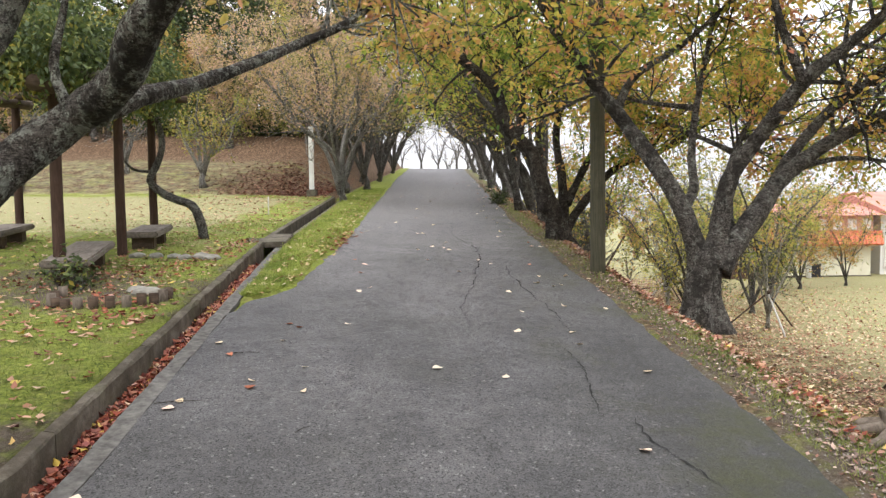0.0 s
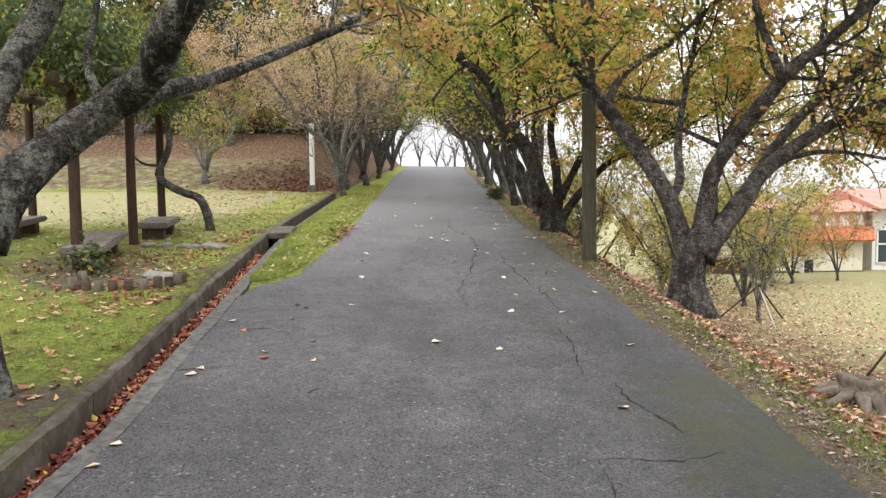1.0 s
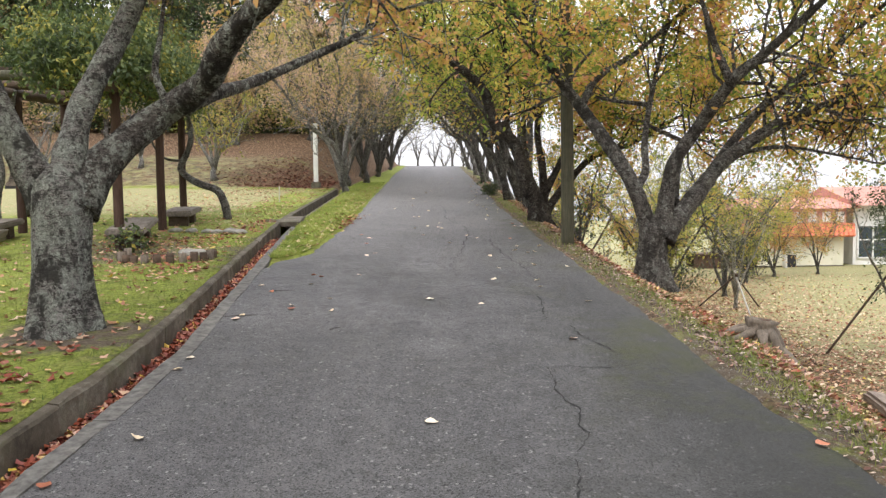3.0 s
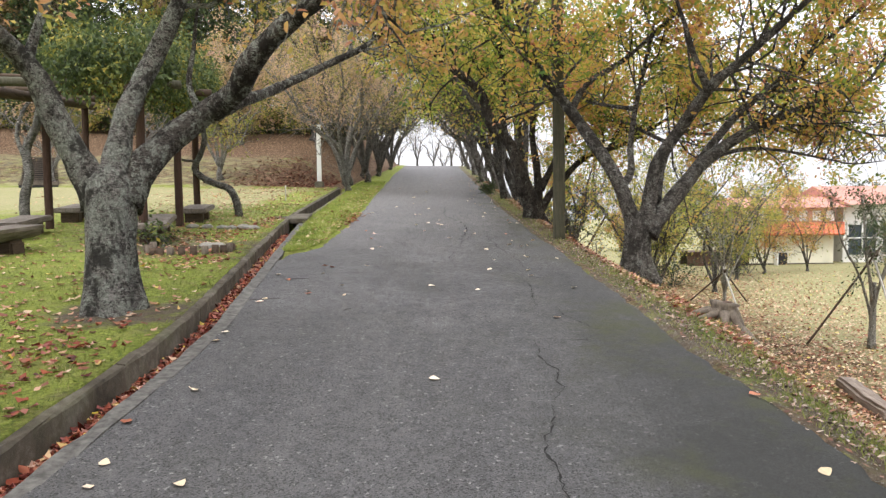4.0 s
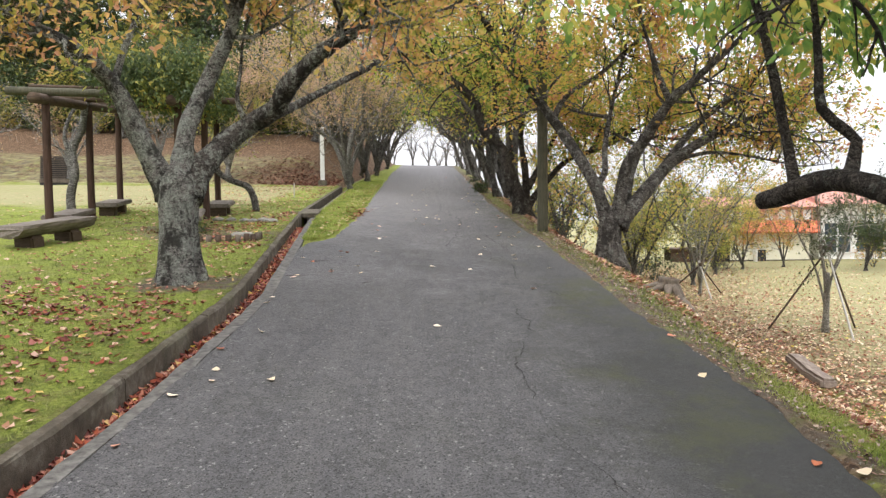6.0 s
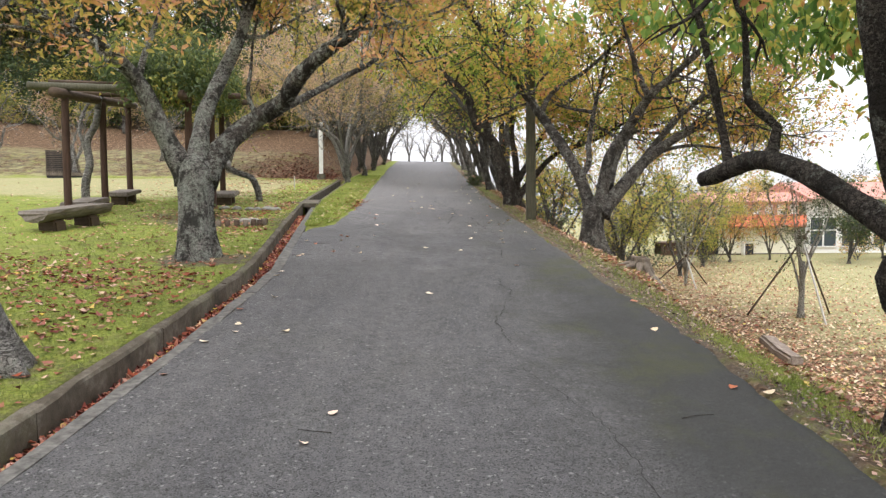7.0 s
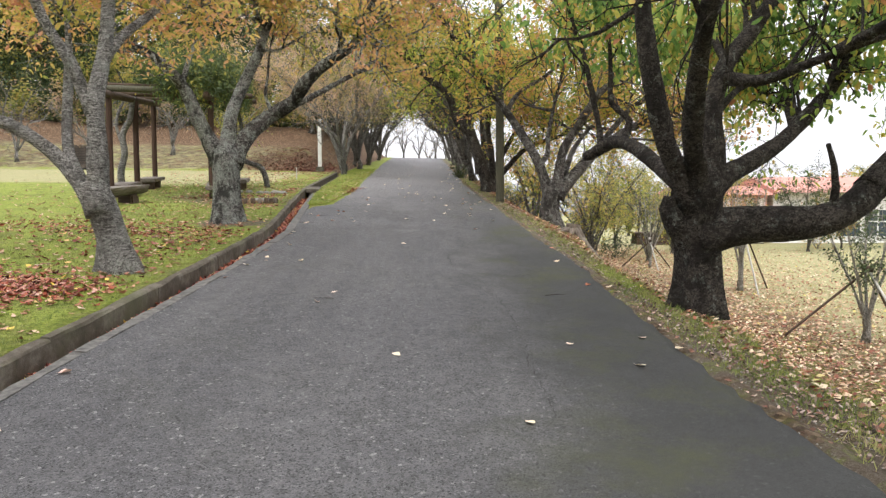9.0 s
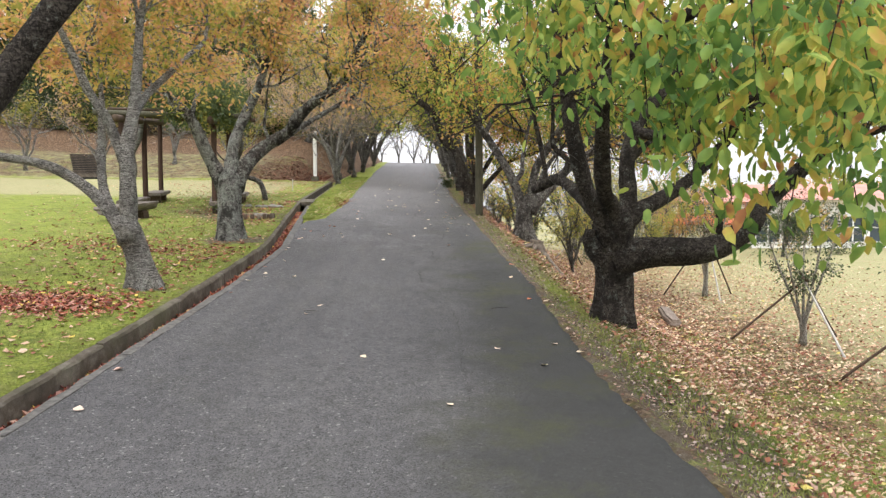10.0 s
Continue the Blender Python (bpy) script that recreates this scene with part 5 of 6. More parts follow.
    u, v = g.uniform(-0.16, 1.2, n), 1.2 - 1.0 * g.uniform(0, 1, n) ** 1.3
    a, c, d = tops["a"] + o, tops["c"] + o, tops["d"] + o
    p = a + u[:, None] * (c - a) + v[:, None] * (d - a)
    clump = np.array([noise.noise((float(q[0]) * 0.9, float(q[1]) * 0.9, 3.3)) for q in p[::13]])
    clump = np.repeat(clump, 13)[:n]
    p[:, 2] += 0.3 + np.abs(g.normal(0, 0.36, n)) + 0.3 * clump
    edge = (u < -0.02) | (u > 1.0) | (v < 0.0) | (v > 1.0)
    p[edge, 2] -= np.abs(g.normal(0, 0.2, edge.sum()))
    p += g.normal(0, 0.07, p.shape)
    keep = ((u > 0.08) | (v > 0.48)) & (p[:, 2] > np.array([plane_z(-5.5, y) for y in p[:, 1]]) + 2.0)
    co, tris = leaf_cloud(p[keep] - vo, 0.085, g, 0.9)
    put("foliage", tri_mesh("foliage", co, tris, LEAF_VINE), vine)["kind"] = "stuff"


def half_log_bench():
    root = tagged(new("log_bench"), "grey weathered half-log bench on two short blocks", "bench", "park benches")
    x, y = -5.95, 7.0
    root.matrix_basis = pose(x, y, gz(x, y), 4.5, 0, -14)
    verts, faces, n = [], [], 13
    rows = np.linspace(-0.78, 0.78, 12)
    g = np.random.default_rng(851)
    for s in rows:
        for j in range(n):
            a = math.pi + math.pi * j / (n - 1)
            r = 0.26 * (1 + 0.03 * g.normal())
            verts.append((math.cos(a) * r, s + 0.01 * g.normal(), 0.34 + math.sin(a) * r * 0.72))
    for i in range(len(rows) - 1):
        for j in range(n):
            k = (j + 1) % n
            faces.append((i * n + j, i * n + k, (i + 1) * n + k, (i + 1) * n + j))
    faces += [tuple(range(n - 1, -1, -1)), tuple((len(rows) - 1) * n + j for j in range(n))]
    put("seat", mesh_of("seat", verts, faces, BENCH_WOOD), root)
    for s in (-0.4, 0.4):
        part("leg", box(0.34, 0.26, 0.22, 0.03), BEAM_WOOD, root, at=(0, s, 0.05))


def plank_benches():
    spots = [(-4.5, 9.1, 15, 1.85), (-4.65, 11.6, 9, 1.15), (-6.6, 9.0, 8, 1.4), (-6.95, 11.6, 8, 1.2)]
    for x, y, turn, length in spots:
        bench = tagged(new("plank_bench"), "thick grey plank bench on dark blocks under the pergola", "bench", "park benches")
        bench.matrix_basis = pose(x, y, gz(x, y), 4.5, 0, turn)
        part("seat", box(0.5, length, 0.09, 0.02), BENCH_WOOD, bench, at=(0, 0, 0.235))
        for s in (-0.3, 0.3):
            part("leg", box(0.32, 0.22, 0.26, 0.02), BEAM_WOOD, bench, at=(0, s * length, 0.068))


def log_edging():
    root = tagged(new("log_edging"), "ring of short upright log stubs round a bare flower bed", "edging")
    cx, cy = -3.42, 7.5
    root.location = (cx, cy, gz(cx, cy))
    for i in range(15):
        a = math.pi * (0.93 + 1.2 * i / 14)
        x, y = math.cos(a) * 0.56, math.sin(a) * 0.5
        z = gz(cx + x, cy + y) - root.location.z
        h = 0.1 + rnd.uniform(-0.015, 0.02)
        put("log_stub", log_mesh("log_stub", [(x, y, z - 0.08), (x, y, z + h)], [0.048, 0.046], BEAM_WOOD if i % 3 else STUMP_WOOD, 10, 0.08, 0.04, 860 + i), root)
    for i, (x, y, s) in enumerate([(-3.15, 7.75, 0.13), (-3.3, 7.9, 0.1), (-3.28, 10.3, 0.11), (-3.45, 10.42, 0.12), (-3.66, 10.36, 0.1), (-3.85, 10.45, 0.09), (-4.1, 10.44, 0.1), (-4.35, 10.4, 0.1)]):
        stone(x, y, s, 870 + i)


def stone(x, y, s, seed):
    g = np.random.default_rng(seed)
    bm = bmesh.new()
    bmesh.ops.create_icosphere(bm, subdivisions=2, radius=s)
    for v in bm.verts:
        k = 1 + 0.28 * noise.noise(v.co * (2.2 / s) + Vector((seed, 0, 0)))
        v.co = Vector((v.co.x * k * 1.25, v.co.y * k, v.co.z * k * 0.55))
    ob = part("edging_stone", bm, ROCK)
    ob.matrix_basis = pose(x, y, gz(x, y) + s * 0.12, 0, 0, float(g.uniform(0, 180)))
    return tagged(ob, "rough grey stone half sunk in the lawn", "stone", "lawn edging stones")


def utility_pole():
    root = tagged(new("utility_pole"), "tall weathered wooden utility pole with mossy grey surface", "utility pole")
    x, y = 2.1, 10.15
    z = gz(x, y)
    root.location = (x, y, z)
    put("shaft", log_mesh("shaft", [(0, 0, -0.15), (-0.01, 0, 2), (-0.04, 0, 4.5), (-0.06, 0, 7.2)], [0.105, 0.1, 0.095, 0.085], POLE_WOOD, 18, 0.25, 0.012, 880), root)
    put("collar", log_mesh("collar", [(-0.02, 0, 2.6), (-0.02, 0, 2.64)], [0.105, 0.105], DARK, 18, 0.1, 0.0, 881), root)


def white_post():
    root = tagged(new("white_post"), "tall white-painted post on a dark concrete foot", "post")
    x, y = -4.3, 24.0
    root.location = (x, y, gz(x, y))
    part("shaft", box(0.15, 0.13, 2.0, 0.02), WHITE, root, at=(0, 0, 1.2))
    part("cap", box(0.18, 0.16, 0.05, 0.015), WHITE, root, at=(0, 0, 2.22))
    part("foot", box(0.32, 0.32, 0.26, 0.03), CONCRETE, root, "dark concrete foot", (0, 0, 0.09))
    peg = tagged(put("marker_stake", log_mesh("marker_stake", [(0, 0, -0.05), (0, 0, 0.42)], [0.016, 0.014], STAKE_PALE, 8, 0.1, 0.02, 884)), "thin pale wooden marker stake in the lawn", "stake")
    peg.location = (-4.15, 17.4, gz(-4.15, 17.4))


def bank_stairs():
    """A straight flight up the bank."""
    root = tagged(new("bank_stairs"), "flight of dark timber-edged steps up the grassy bank", "stairs")
    x, y0 = -13.8, 22.9
    z0 = gz(x, y0)
    root.location = (x, y0, z0)
    for i in range(18):
        dx, dy = -0.17 * i, 0.33 * i
        h = gz(x + dx, y0 + dy) - z0
        part("step", box(1.25, 0.16, 0.035, 0.008), STUMP_WOOD, root, at=pose(dx, dy, h + 0.1, 0, 0, 27))
        # near-black board painted in for the shaded gap below the tread
        part("riser", box(1.2, 0.05, 0.16, 0.0), DARK, root, at=pose(dx + 0.01, dy - 0.02, h, 0, 0, 27))


def stump_and_log():
    root = tagged(new("tree_stump"), "grey gnarled tree stump with spreading roots on the verge", "stump")
    x, y = 2.78, 4.45
    root.location = (x, y, gz(x, y))
    put("stump_body", log_mesh("stump_body", [(0, 0, -0.1), (0, 0, 0.03), (0, 0.01, 0.13), (0.01, 0.01, 0.2)], [0.18, 0.145, 0.125, 0.13], STUMP_WOOD, 26, 0.03, 0.22, 890, 0.25), root)
    # a brown disc stands in for the shade in the hollow top
    put("rotten_heart", log_mesh("rotten_heart", [(0.01, 0.0, 0.17), (0.01, 0.0, 0.204)], [0.07, 0.065], BROWN, 14, 0.05, 0.2, 889), root, label="brown disc for the shaded hollow of the stump")
    for i in range(9):
        a = i * 0.7 + 0.2
        d = np.array([math.cos(a), math.sin(a), 0])
        e = d * (0.3 + 0.1 * (i % 3))
        e[2] = gz(x + e[0], y + e[1]) - root.location.z - 0.02
        m = d * 0.24
        m[2] = gz(x + m[0], y + m[1]) - root.location.z + 0.03
        put("root", log_mesh("root", [d * 0.09 + [0, 0, 0.11], m, e], [0.05, 0.018], STUMP_WOOD, 10, 0.05, 0.14, 891 + i), root)
    long = [(0.12, -0.08), (0.3, -0.3), (0.42, -0.6), (0.5, -0.95)]
    put("root", log_mesh("root", [(p, q, gz(x + p, y + q) - root.location.z + 0.05 - 0.03 * i) for i, (p, q) in enumerate(long)], [0.07, 0.03], STUMP_WOOD, 12, 0.06, 0.16, 905), root)
    # a prop left leaning on the bank
    bx, by = 5.2, 24.6
    bz = gz(bx, by)
    prop = tagged(put("leaning_stake", log_mesh("leaning_stake", [(0, 0, -0.1), (0.55, 0.1, 0.8), (1.05, 0.2, 1.6)], [0.04, 0.036], STAKE_WOOD, 8, 0.3, 0.03, 906)), "brown wooden stake leaning on the leafy bank", "stake")
    prop.location = (bx, by, bz)
    slab = part("concrete_slab", box(1.5, 1.3, 0.14, 0.02), LIP)
    slab.matrix_basis = pose(3.8, -5.42, gz(3.8, -5.42) + 0.03, 3, 20, 20)
    tagged(slab, "pale concrete slab set in the grass beside the lane", "slab")
    bm = box(0.3, 2.1, 0.22, 0.05)
    bmesh.ops.subdivide_edges(bm, edges=[e for e in bm.edges if e.calc_length() > 1.0], cuts=9)
    for v in bm.verts:
        v.co += Vector((noise.noise(v.co * 2.3), 0.6 * noise.noise(v.co * 9.0 + Vector((3, 0, 0))), noise.noise(v.co * 3.1 + Vector((0, 5, 0))))) * 0.035
    ob = part("timber_beam", bm, TIMBER)
    x, y = 6.95, 9.15
    ob.matrix_basis = pose(x, y, gz(x, y) + 0.08, 1, 0, -10)
    tagged(ob, "grey squared timber lying on fallen leaves", "timber")


def building():
    root = tagged(new("low_building"), "cream-walled building with an orange skirt roof and pink clerestory", "building")
    x0, x1, yf = 14.9, 19.7, 34.0
    z = gz(17.5, 34) - 0.04
    root.location = (x0, yf, z)
    w, eave = x1 - x0, 1.62
    part("wall", box(w, 5.0, eave, 0), CREAM, root, "cream rendered wall", (w / 2, 2.6, eave / 2))
    part("plinth", box(w + 0.06, 5.06, 0.2, 0), CONCRETE, root, at=(w / 2, 2.6, 0.0))
    v = [(-0.35, -0.5, eave - 0.04), (w + 0.25, -0.5, eave - 0.04), (w + 0.75, 0.5, eave + 0.52), (-0.1, 0.5, eave + 0.52), (-0.35, -0.4, eave - 0.12), (w + 0.25, -0.4, eave - 0.12), (w + 0.75, 0.6, eave + 0.4), (-0.1, 0.6, eave + 0.4)]
    f = [(0, 1, 2, 3), (4, 7, 6, 5), (0, 4, 5, 1), (1, 5, 6, 2), (2, 6, 7, 3), (3, 7, 4, 0)]
    roof = put("skirt_roof", mesh_of("skirt_roof", v, f, ORANGE_ROOF), root, label="bright orange tiled skirt roof")
    for i in range(24):
        s = (i + 0.5) / 24
        a, b = np.array(v[0]) + (np.array(v[1]) - np.array(v[0])) * s, np.array(v[3]) + (np.array(v[2]) - np.array(v[3])) * s
        put("roof_rib", log_mesh("roof_rib", [a + [0, 0, 0.012], b + [0, 0, 0.012]], [0.03, 0.026], ORANGE_ROOF, 6, 1.0), roof)
    part("clerestory", box(w, 4.2, 0.95, 0), PINK_WALL, root, "faded pink clerestory wall", (w / 2 + 0.4, 2.75, eave + 0.82))
    for i in range(7):
        part("white_panel", box(0.4, 0.06, 0.52, 0.01), WHITE, root, at=(0.8 + i * 0.68, 0.63, eave + 0.83))
    v2 = [(-0.2, 0.2, eave + 1.25), (w + 1.0, 0.2, eave + 1.25), (w + 0.8, 2.8, eave + 1.8), (0.2, 2.8, eave + 1.8), (w + 1.0, 5.4, eave + 1.25), (-0.2, 5.4, eave + 1.25)]
    put("top_roof", mesh_of("top_roof", v2, [(0, 1, 2, 3), (3, 2, 4, 5), (0, 3, 5), (1, 4, 2), (0, 5, 4, 1)], SALMON), root, label="faded red upper roof")
    part("doorway", box(0.6, 0.1, 0.62, 0), DARK, root, "dark low doorway", (2.15, 0.06, 0.32))
    part("door_leaf", box(0.05, 0.4, 0.66, 0.01), WHITE, root, at=(1.82, -0.16, 0.35))
    part("side_opening", box(0.5, 0.1, 1.3, 0), DARK, root, "dark open bay", (0.3, 0.06, 0.72))

    wing = tagged(new("white_wing"), "white building wing with large framed windows and a red roof", "building")
    wx, wy = 20.55, 34.8
    wing.location = (wx, wy, z)
    part("wall", box(11.0, 6, 3.0, 0), WHITE, wing, at=(5.5, 3.0, 1.5))
    for i in range(6):
        win = part("window", box(1.5, 0.08, 1.6, 0), GLASS, wing, "dark window glass", (0.95 + 1.75 * i, -0.01, 1.2))
        for dx in (-0.75, 0.0, 0.75):
            part("mullion", box(0.08, 0.1, 1.65, 0), WHITE, win, at=(dx, -0.03, 0))
        for dz in (-0.8, 0.1, 0.8):
            part("rail", box(1.55, 0.09, 0.07, 0), WHITE, win, at=(0, -0.035, dz))
    v3 = [(-0.1, -0.8, 3.0), (11.6, -0.8, 3.0), (11.6, 3, 4.0), (-0.1, 3, 4.0), (11.6, 6.8, 3.0), (-0.1, 6.8, 3.0)]
    put("roof", mesh_of("roof", v3, [(0, 1, 2, 3), (3, 2, 4, 5), (0, 3, 5), (1, 4, 2), (0, 5, 4, 1)], SALMON), wing, label="faded salmon gabled roof")

    shed = tagged(new("brown_shed"), "long low brown board shed beside the building", "shed")
    shed.location = (12.3, 33.6, gz(12.3, 33.6))
    for i in range(14):
        part("board", box(0.2, 0.05, 0.62, 0.006), BROWN, shed, at=(i * 0.205, 0, 0.3))
    part("shed_roof", box(3.1, 1.3, 0.08, 0.01), BROWN, shed, at=(1.35, 0.5, 0.65))
    part("shed_back", box(2.9, 0.05, 0.62, 0.006), BROWN, shed, at=(1.35, 1.05, 0.3))


def far_land():
    """Hills and sea far off beyond the fields."""
    g = np.random.default_rng(950)
    verts, faces = [], []
    n = 70
    ang = np.linspace(radians(-75), radians(5), n)
    for i, a in enumerate(ang):
        h = 20 + 26 * abs(noise.noise((i * 0.09, 0.4, 0))) + 7 * noise.noise((i * 0.5, 1.7, 0)) + g.normal(0, 0.5)
        x, y = 1500 * -math.sin(a), 1500 * math.cos(a)
        verts += [(x, y, -70), (x, y, h), (x * 1.3, y * 1.3, h * 1.2 - 10)]
    for i in range(n - 1):
        for k in range(2):
            faces.append((3 * i + k, 3 * i + 3 + k, 3 * i + 4 + k, 3 * i + 1 + k))
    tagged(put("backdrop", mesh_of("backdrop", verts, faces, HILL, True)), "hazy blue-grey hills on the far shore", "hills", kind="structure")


# ---- fallen leaves and grass ----
ROAD_SPOTS_A = [(-1.93, 6.21), (-1.74, 5.85), (-1.75, 4.76), (-1.39, 5.2), (-1.37, 5.05), (-1.08, 5.54), (-0.98, 4.97), (-1.41, 6.31), (-1.36, 6.78), (-1.48, 6.91), (-0.93, 6.92), (-0.91, 8.73), (-1.01, 8.52), (-1.13, 9.81), (-1.35, 10.95), (-1.56, 14.78), (-0.45, 12.1), (-0.22, 12.46), (-0.01, 12.33), (-0.26, 11.0), (0.18, 9.95)]
ROAD_SPOTS_B = [(0.48, 10.97), (0.65, 10.66), (0.73, 8.55), (1.13, 9.14), (1.31, 8.92), (1.42, 9.0), (0.77, 7.51), (0.65, 6.68), (1.14, 6.66), (1.13, 6.25), (1.25, 7.77), (0.43, 5.32), (1.5, 5.48), (1.09, 4.02), (1.67, 7.67), (1.57, 9.65), (1.48, 12.62), (-0.39, 19.03), (-1.1, 16.51), (0.95, 19.65), (1.18, 16.66)]
ROAD_SPOTS_C = [(-1.76, 3.14), (-1.76, 3.41), (-0.07, 5.53), (2.0, 1.91), (-1.54, 1.94), (-0.02, 2.19), (-1.73, 1.4), (-1.61, 0.85), (-1.57, 0.6), (-1.17, 0.62), (-1.77, 4.62), (1.86, 0.79), (-1.72, 0.29), (-1.75, -0.51), (1.92, -0.69), (2.1, -0.79), (1.87, -2.71), (2.1, -2.45), (-0.56, -1.19), (-0.65, -1.61), (0.82, -4.37), (1.31, -2.9), (2.05, -2.99), (1.66, -3.39), (-1.85, -3.63), (0.1, -3.2), (-1.75, -4.53)]


def road_leaves():
    """Single leaves lying on the asphalt."""
    shapes = []
    for i in range(5):
        g = np.random.default_rng(900 + i)
        n, verts = 6, [(0, 0, 0.004)]
        L, W, curl = 0.1, 0.036 + 0.003 * i, g.uniform(0.01, 0.026)
        for side in (1, -1):
            for j in range(n):
                s = j / (n - 1)
                w = W * math.sin(math.pi * min(1, s**0.8 * 0.98 + 0.02)) ** 1.1 * (1 + 0.12 * side)
                verts.append(((s - 0.5) * L, side * w, 0.005 + curl * (abs(side * w) / W) ** 2 + 0.02 * (s - 0.5) ** 2))
            verts.append((0.0, 0, 0.004))
        spine = [((j / (n - 1) - 0.5) * L, 0, 0.004 + 0.03 * (j / (n - 1) - 0.5) ** 2) for j in range(n)]
        v = spine + [verts[1 + j] for j in range(n)] + [verts[2 + n + j] for j in range(n)]
        f = [(j, j + 1, n + j + 1, n + j) for j in range(n - 1)] + [(j + 1, j, 2 * n + j, 2 * n + j + 1) for j in range(n - 1)]
        shapes.append(mesh_of("fallen_leaf", v, f, ROAD_LEAF))
    g = np.random.default_rng(909)
    spots = ROAD_SPOTS_A + ROAD_SPOTS_B + ROAD_SPOTS_C
    for i in range(60):
        y = float(g.uniform(9, 40))
        side = g.uniform()
        x = float(road_right(y) - abs(g.normal(0, 0.35))) if side < 0.5 else float(g.uniform(-1.6, 1.3))
        spots.append((x, y))
    for i, (x, y) in enumerate(spots):
        ob = put("fallen_leaf", shapes[i % 5])
        ob.matrix_basis = pose(x, y, float(plane_z(x, y)) + 0.004, 4.5 + float(g.normal(0, 5)), float(g.normal(0, 6)), float(g.uniform(0, 360))) @ Matrix.Scale(float(g.uniform(0.6, 0.92)), 4)
        tagged(ob, "single pale dry cherry leaf on the asphalt", "leaf", "leaves on the lane")
    for i, (x, y, a, L) in enumerate([(-1.62, 5.92, 5, 0.22), (-0.85, 4.3, 60, 0.16), (-1.75, 4.75, 12, 0.3), (1.5, -1.2, 20, 0.22), (-0.62, -1.45, 160, 0.2)]):
        ob = put("fallen_twig", log_mesh("fallen_twig", [(-L / 2, 0, 0.008), (0, 0.012, 0.01), (L / 2, 0, 0.008)], [0.0028, 0.0015], BARK_DARK, 6, 0.05, 0.1, 920 + i))
        ob.matrix_basis = pose(x, y, float(plane_z(x, y)), 4.5, 0, a)
        tagged(ob, "thin dark broken twig on the asphalt", "twig", "twigs on the lane")


def scatter(name, label, xs, ys, lift, size, mat, seed, curl=0.35, tilt=0.2, n_fine=False):
    g = np.random.default_rng(seed)
    z = ground_z(xs, ys) + lift
    co, tris = leaf_cloud(np.stack([xs, ys, z], 1), size, g, flat=True, curl=curl, tilt=tilt, fine=n_fine)
    return tagged(put(name, tri_mesh(name, co, tris, mat)), label, "leaves", kind="stuff")


def litter():
    g = np.random.default_rng(930)
    # the drain's own bed of leaves
    n = 15000
    y = g.uniform(-9, 12.25, n)
    x = kerb_x(y) + g.uniform(0.05, 0.95, n) * 0.6 * gutter_w(y)
    z = plane_z(x, y) - 0.1 + g.normal(0, 0.018, n) - 0.15 * sstep(10.6, 12.0, y)
    co, tris = leaf_cloud(np.stack([x, y, z], 1), 0.062, g, flat=True, curl=0.5, fine=True, tilt=0.45)
    tagged(put("drain_leaves", tri_mesh("drain_leaves", co, tris, LITTER_RED)), "red and brown leaves filling the drain", "leaves", kind="stuff")
    # lawn: thin all over, thick along the drifts
    n = 5200
    y = g.uniform(-9, 24, n)
    x = kerb_x(y) - 0.14 - np.abs(g.normal(0, 3.2, n))
    scatter("lawn_leaves", "scattered pale leaves on the mossy lawn", x, y, 0.012, 0.068, LITTER_BANK, 931, 0.35, 0.25, True)
    drifts = [(-3.35, -1.75, 0.55, 0.3, 1100), (-4.6, -1.5, 0.7, 0.38, 1500), (-3.3, 0.9, 0.6, 0.7, 170), (-3.6, 2.3, 0.9, 0.3, 330), (-4.6, 3.0, 1.0, 0.4, 300), (-2.95, 6.6, 0.35, 0.4, 120), (-3.5, 7.5, 0.4, 0.35, 90), (-4.2, 9.0, 0.6, 0.6, 260), (-3.3, 11.2, 0.3, 1.2, 260), (-2.75, 1.5, 0.25, 1.2, 160)]
    xs = np.concatenate([g.normal(a, c, k) for a, b, c, d, k in drifts])
    ys = np.concatenate([g.normal(b, d, k) for a, b, c, d, k in drifts])
    ok = xs < kerb_x(ys) - 0.14
    scatter("drift_leaves", "drifts of red and brown leaves on the lawn", xs[ok], ys[ok], 0.015, 0.066, LITTER_RED, 932, 0.4, 0.3, True)
    # the verge beside the lane
    n = 900
    y = g.uniform(8.2, 26, n)
    x = road_left(y) - np.abs(g.normal(0, 0.45, n))
    ok = x > lip_x(y) + 0.01
    x, y = x[ok], y[ok]
    co, tris = leaf_cloud(np.stack([x, y, plane_z(x, y) + 0.045], 1), 0.075, g, flat=True, curl=0.4)
    tagged(put("verge_leaves", tri_mesh("verge_leaves", co, tris, LITTER_PALE)), "leaves along the grass verge", "leaves", kind="stuff")
    n = 160
    x, y = g.normal(-1.86, 0.1, n), g.normal(13.0, 0.8, n)
    co, tris = leaf_cloud(np.stack([x, y, plane_z(x, y) + 0.03], 1), 0.085, g, flat=True, curl=0.4)
    tagged(put("red_leaves", tri_mesh("red_leaves", co, tris, LITTER_RED)), "small heap of red leaves at the asphalt's edge", "leaves", kind="stuff")
    # right-hand bank and field
    n = 72000
    y = -13 + 47 * g.uniform(0, 1, n) ** 0.62
    x = road_right(y) + 0.45 + np.abs(g.normal(2.2, 5.0, n))
    thin = g.uniform(0, 1, n) < 0.18 + 0.82 * sstep(-3, 4, y)
    x, y = x[thin], y[thin]
    scatter("bank_leaves", "carpet of tan and pinkish leaves over the bank and field", x, y, 0.02, 0.054, LITTER_BANK, 933, 0.4, 0.5)
    n = 22000
    y = g.normal(8, 6.5, n)
    x = road_right(y) + 0.35 + np.abs(g.normal(1.5, 1.6, n))
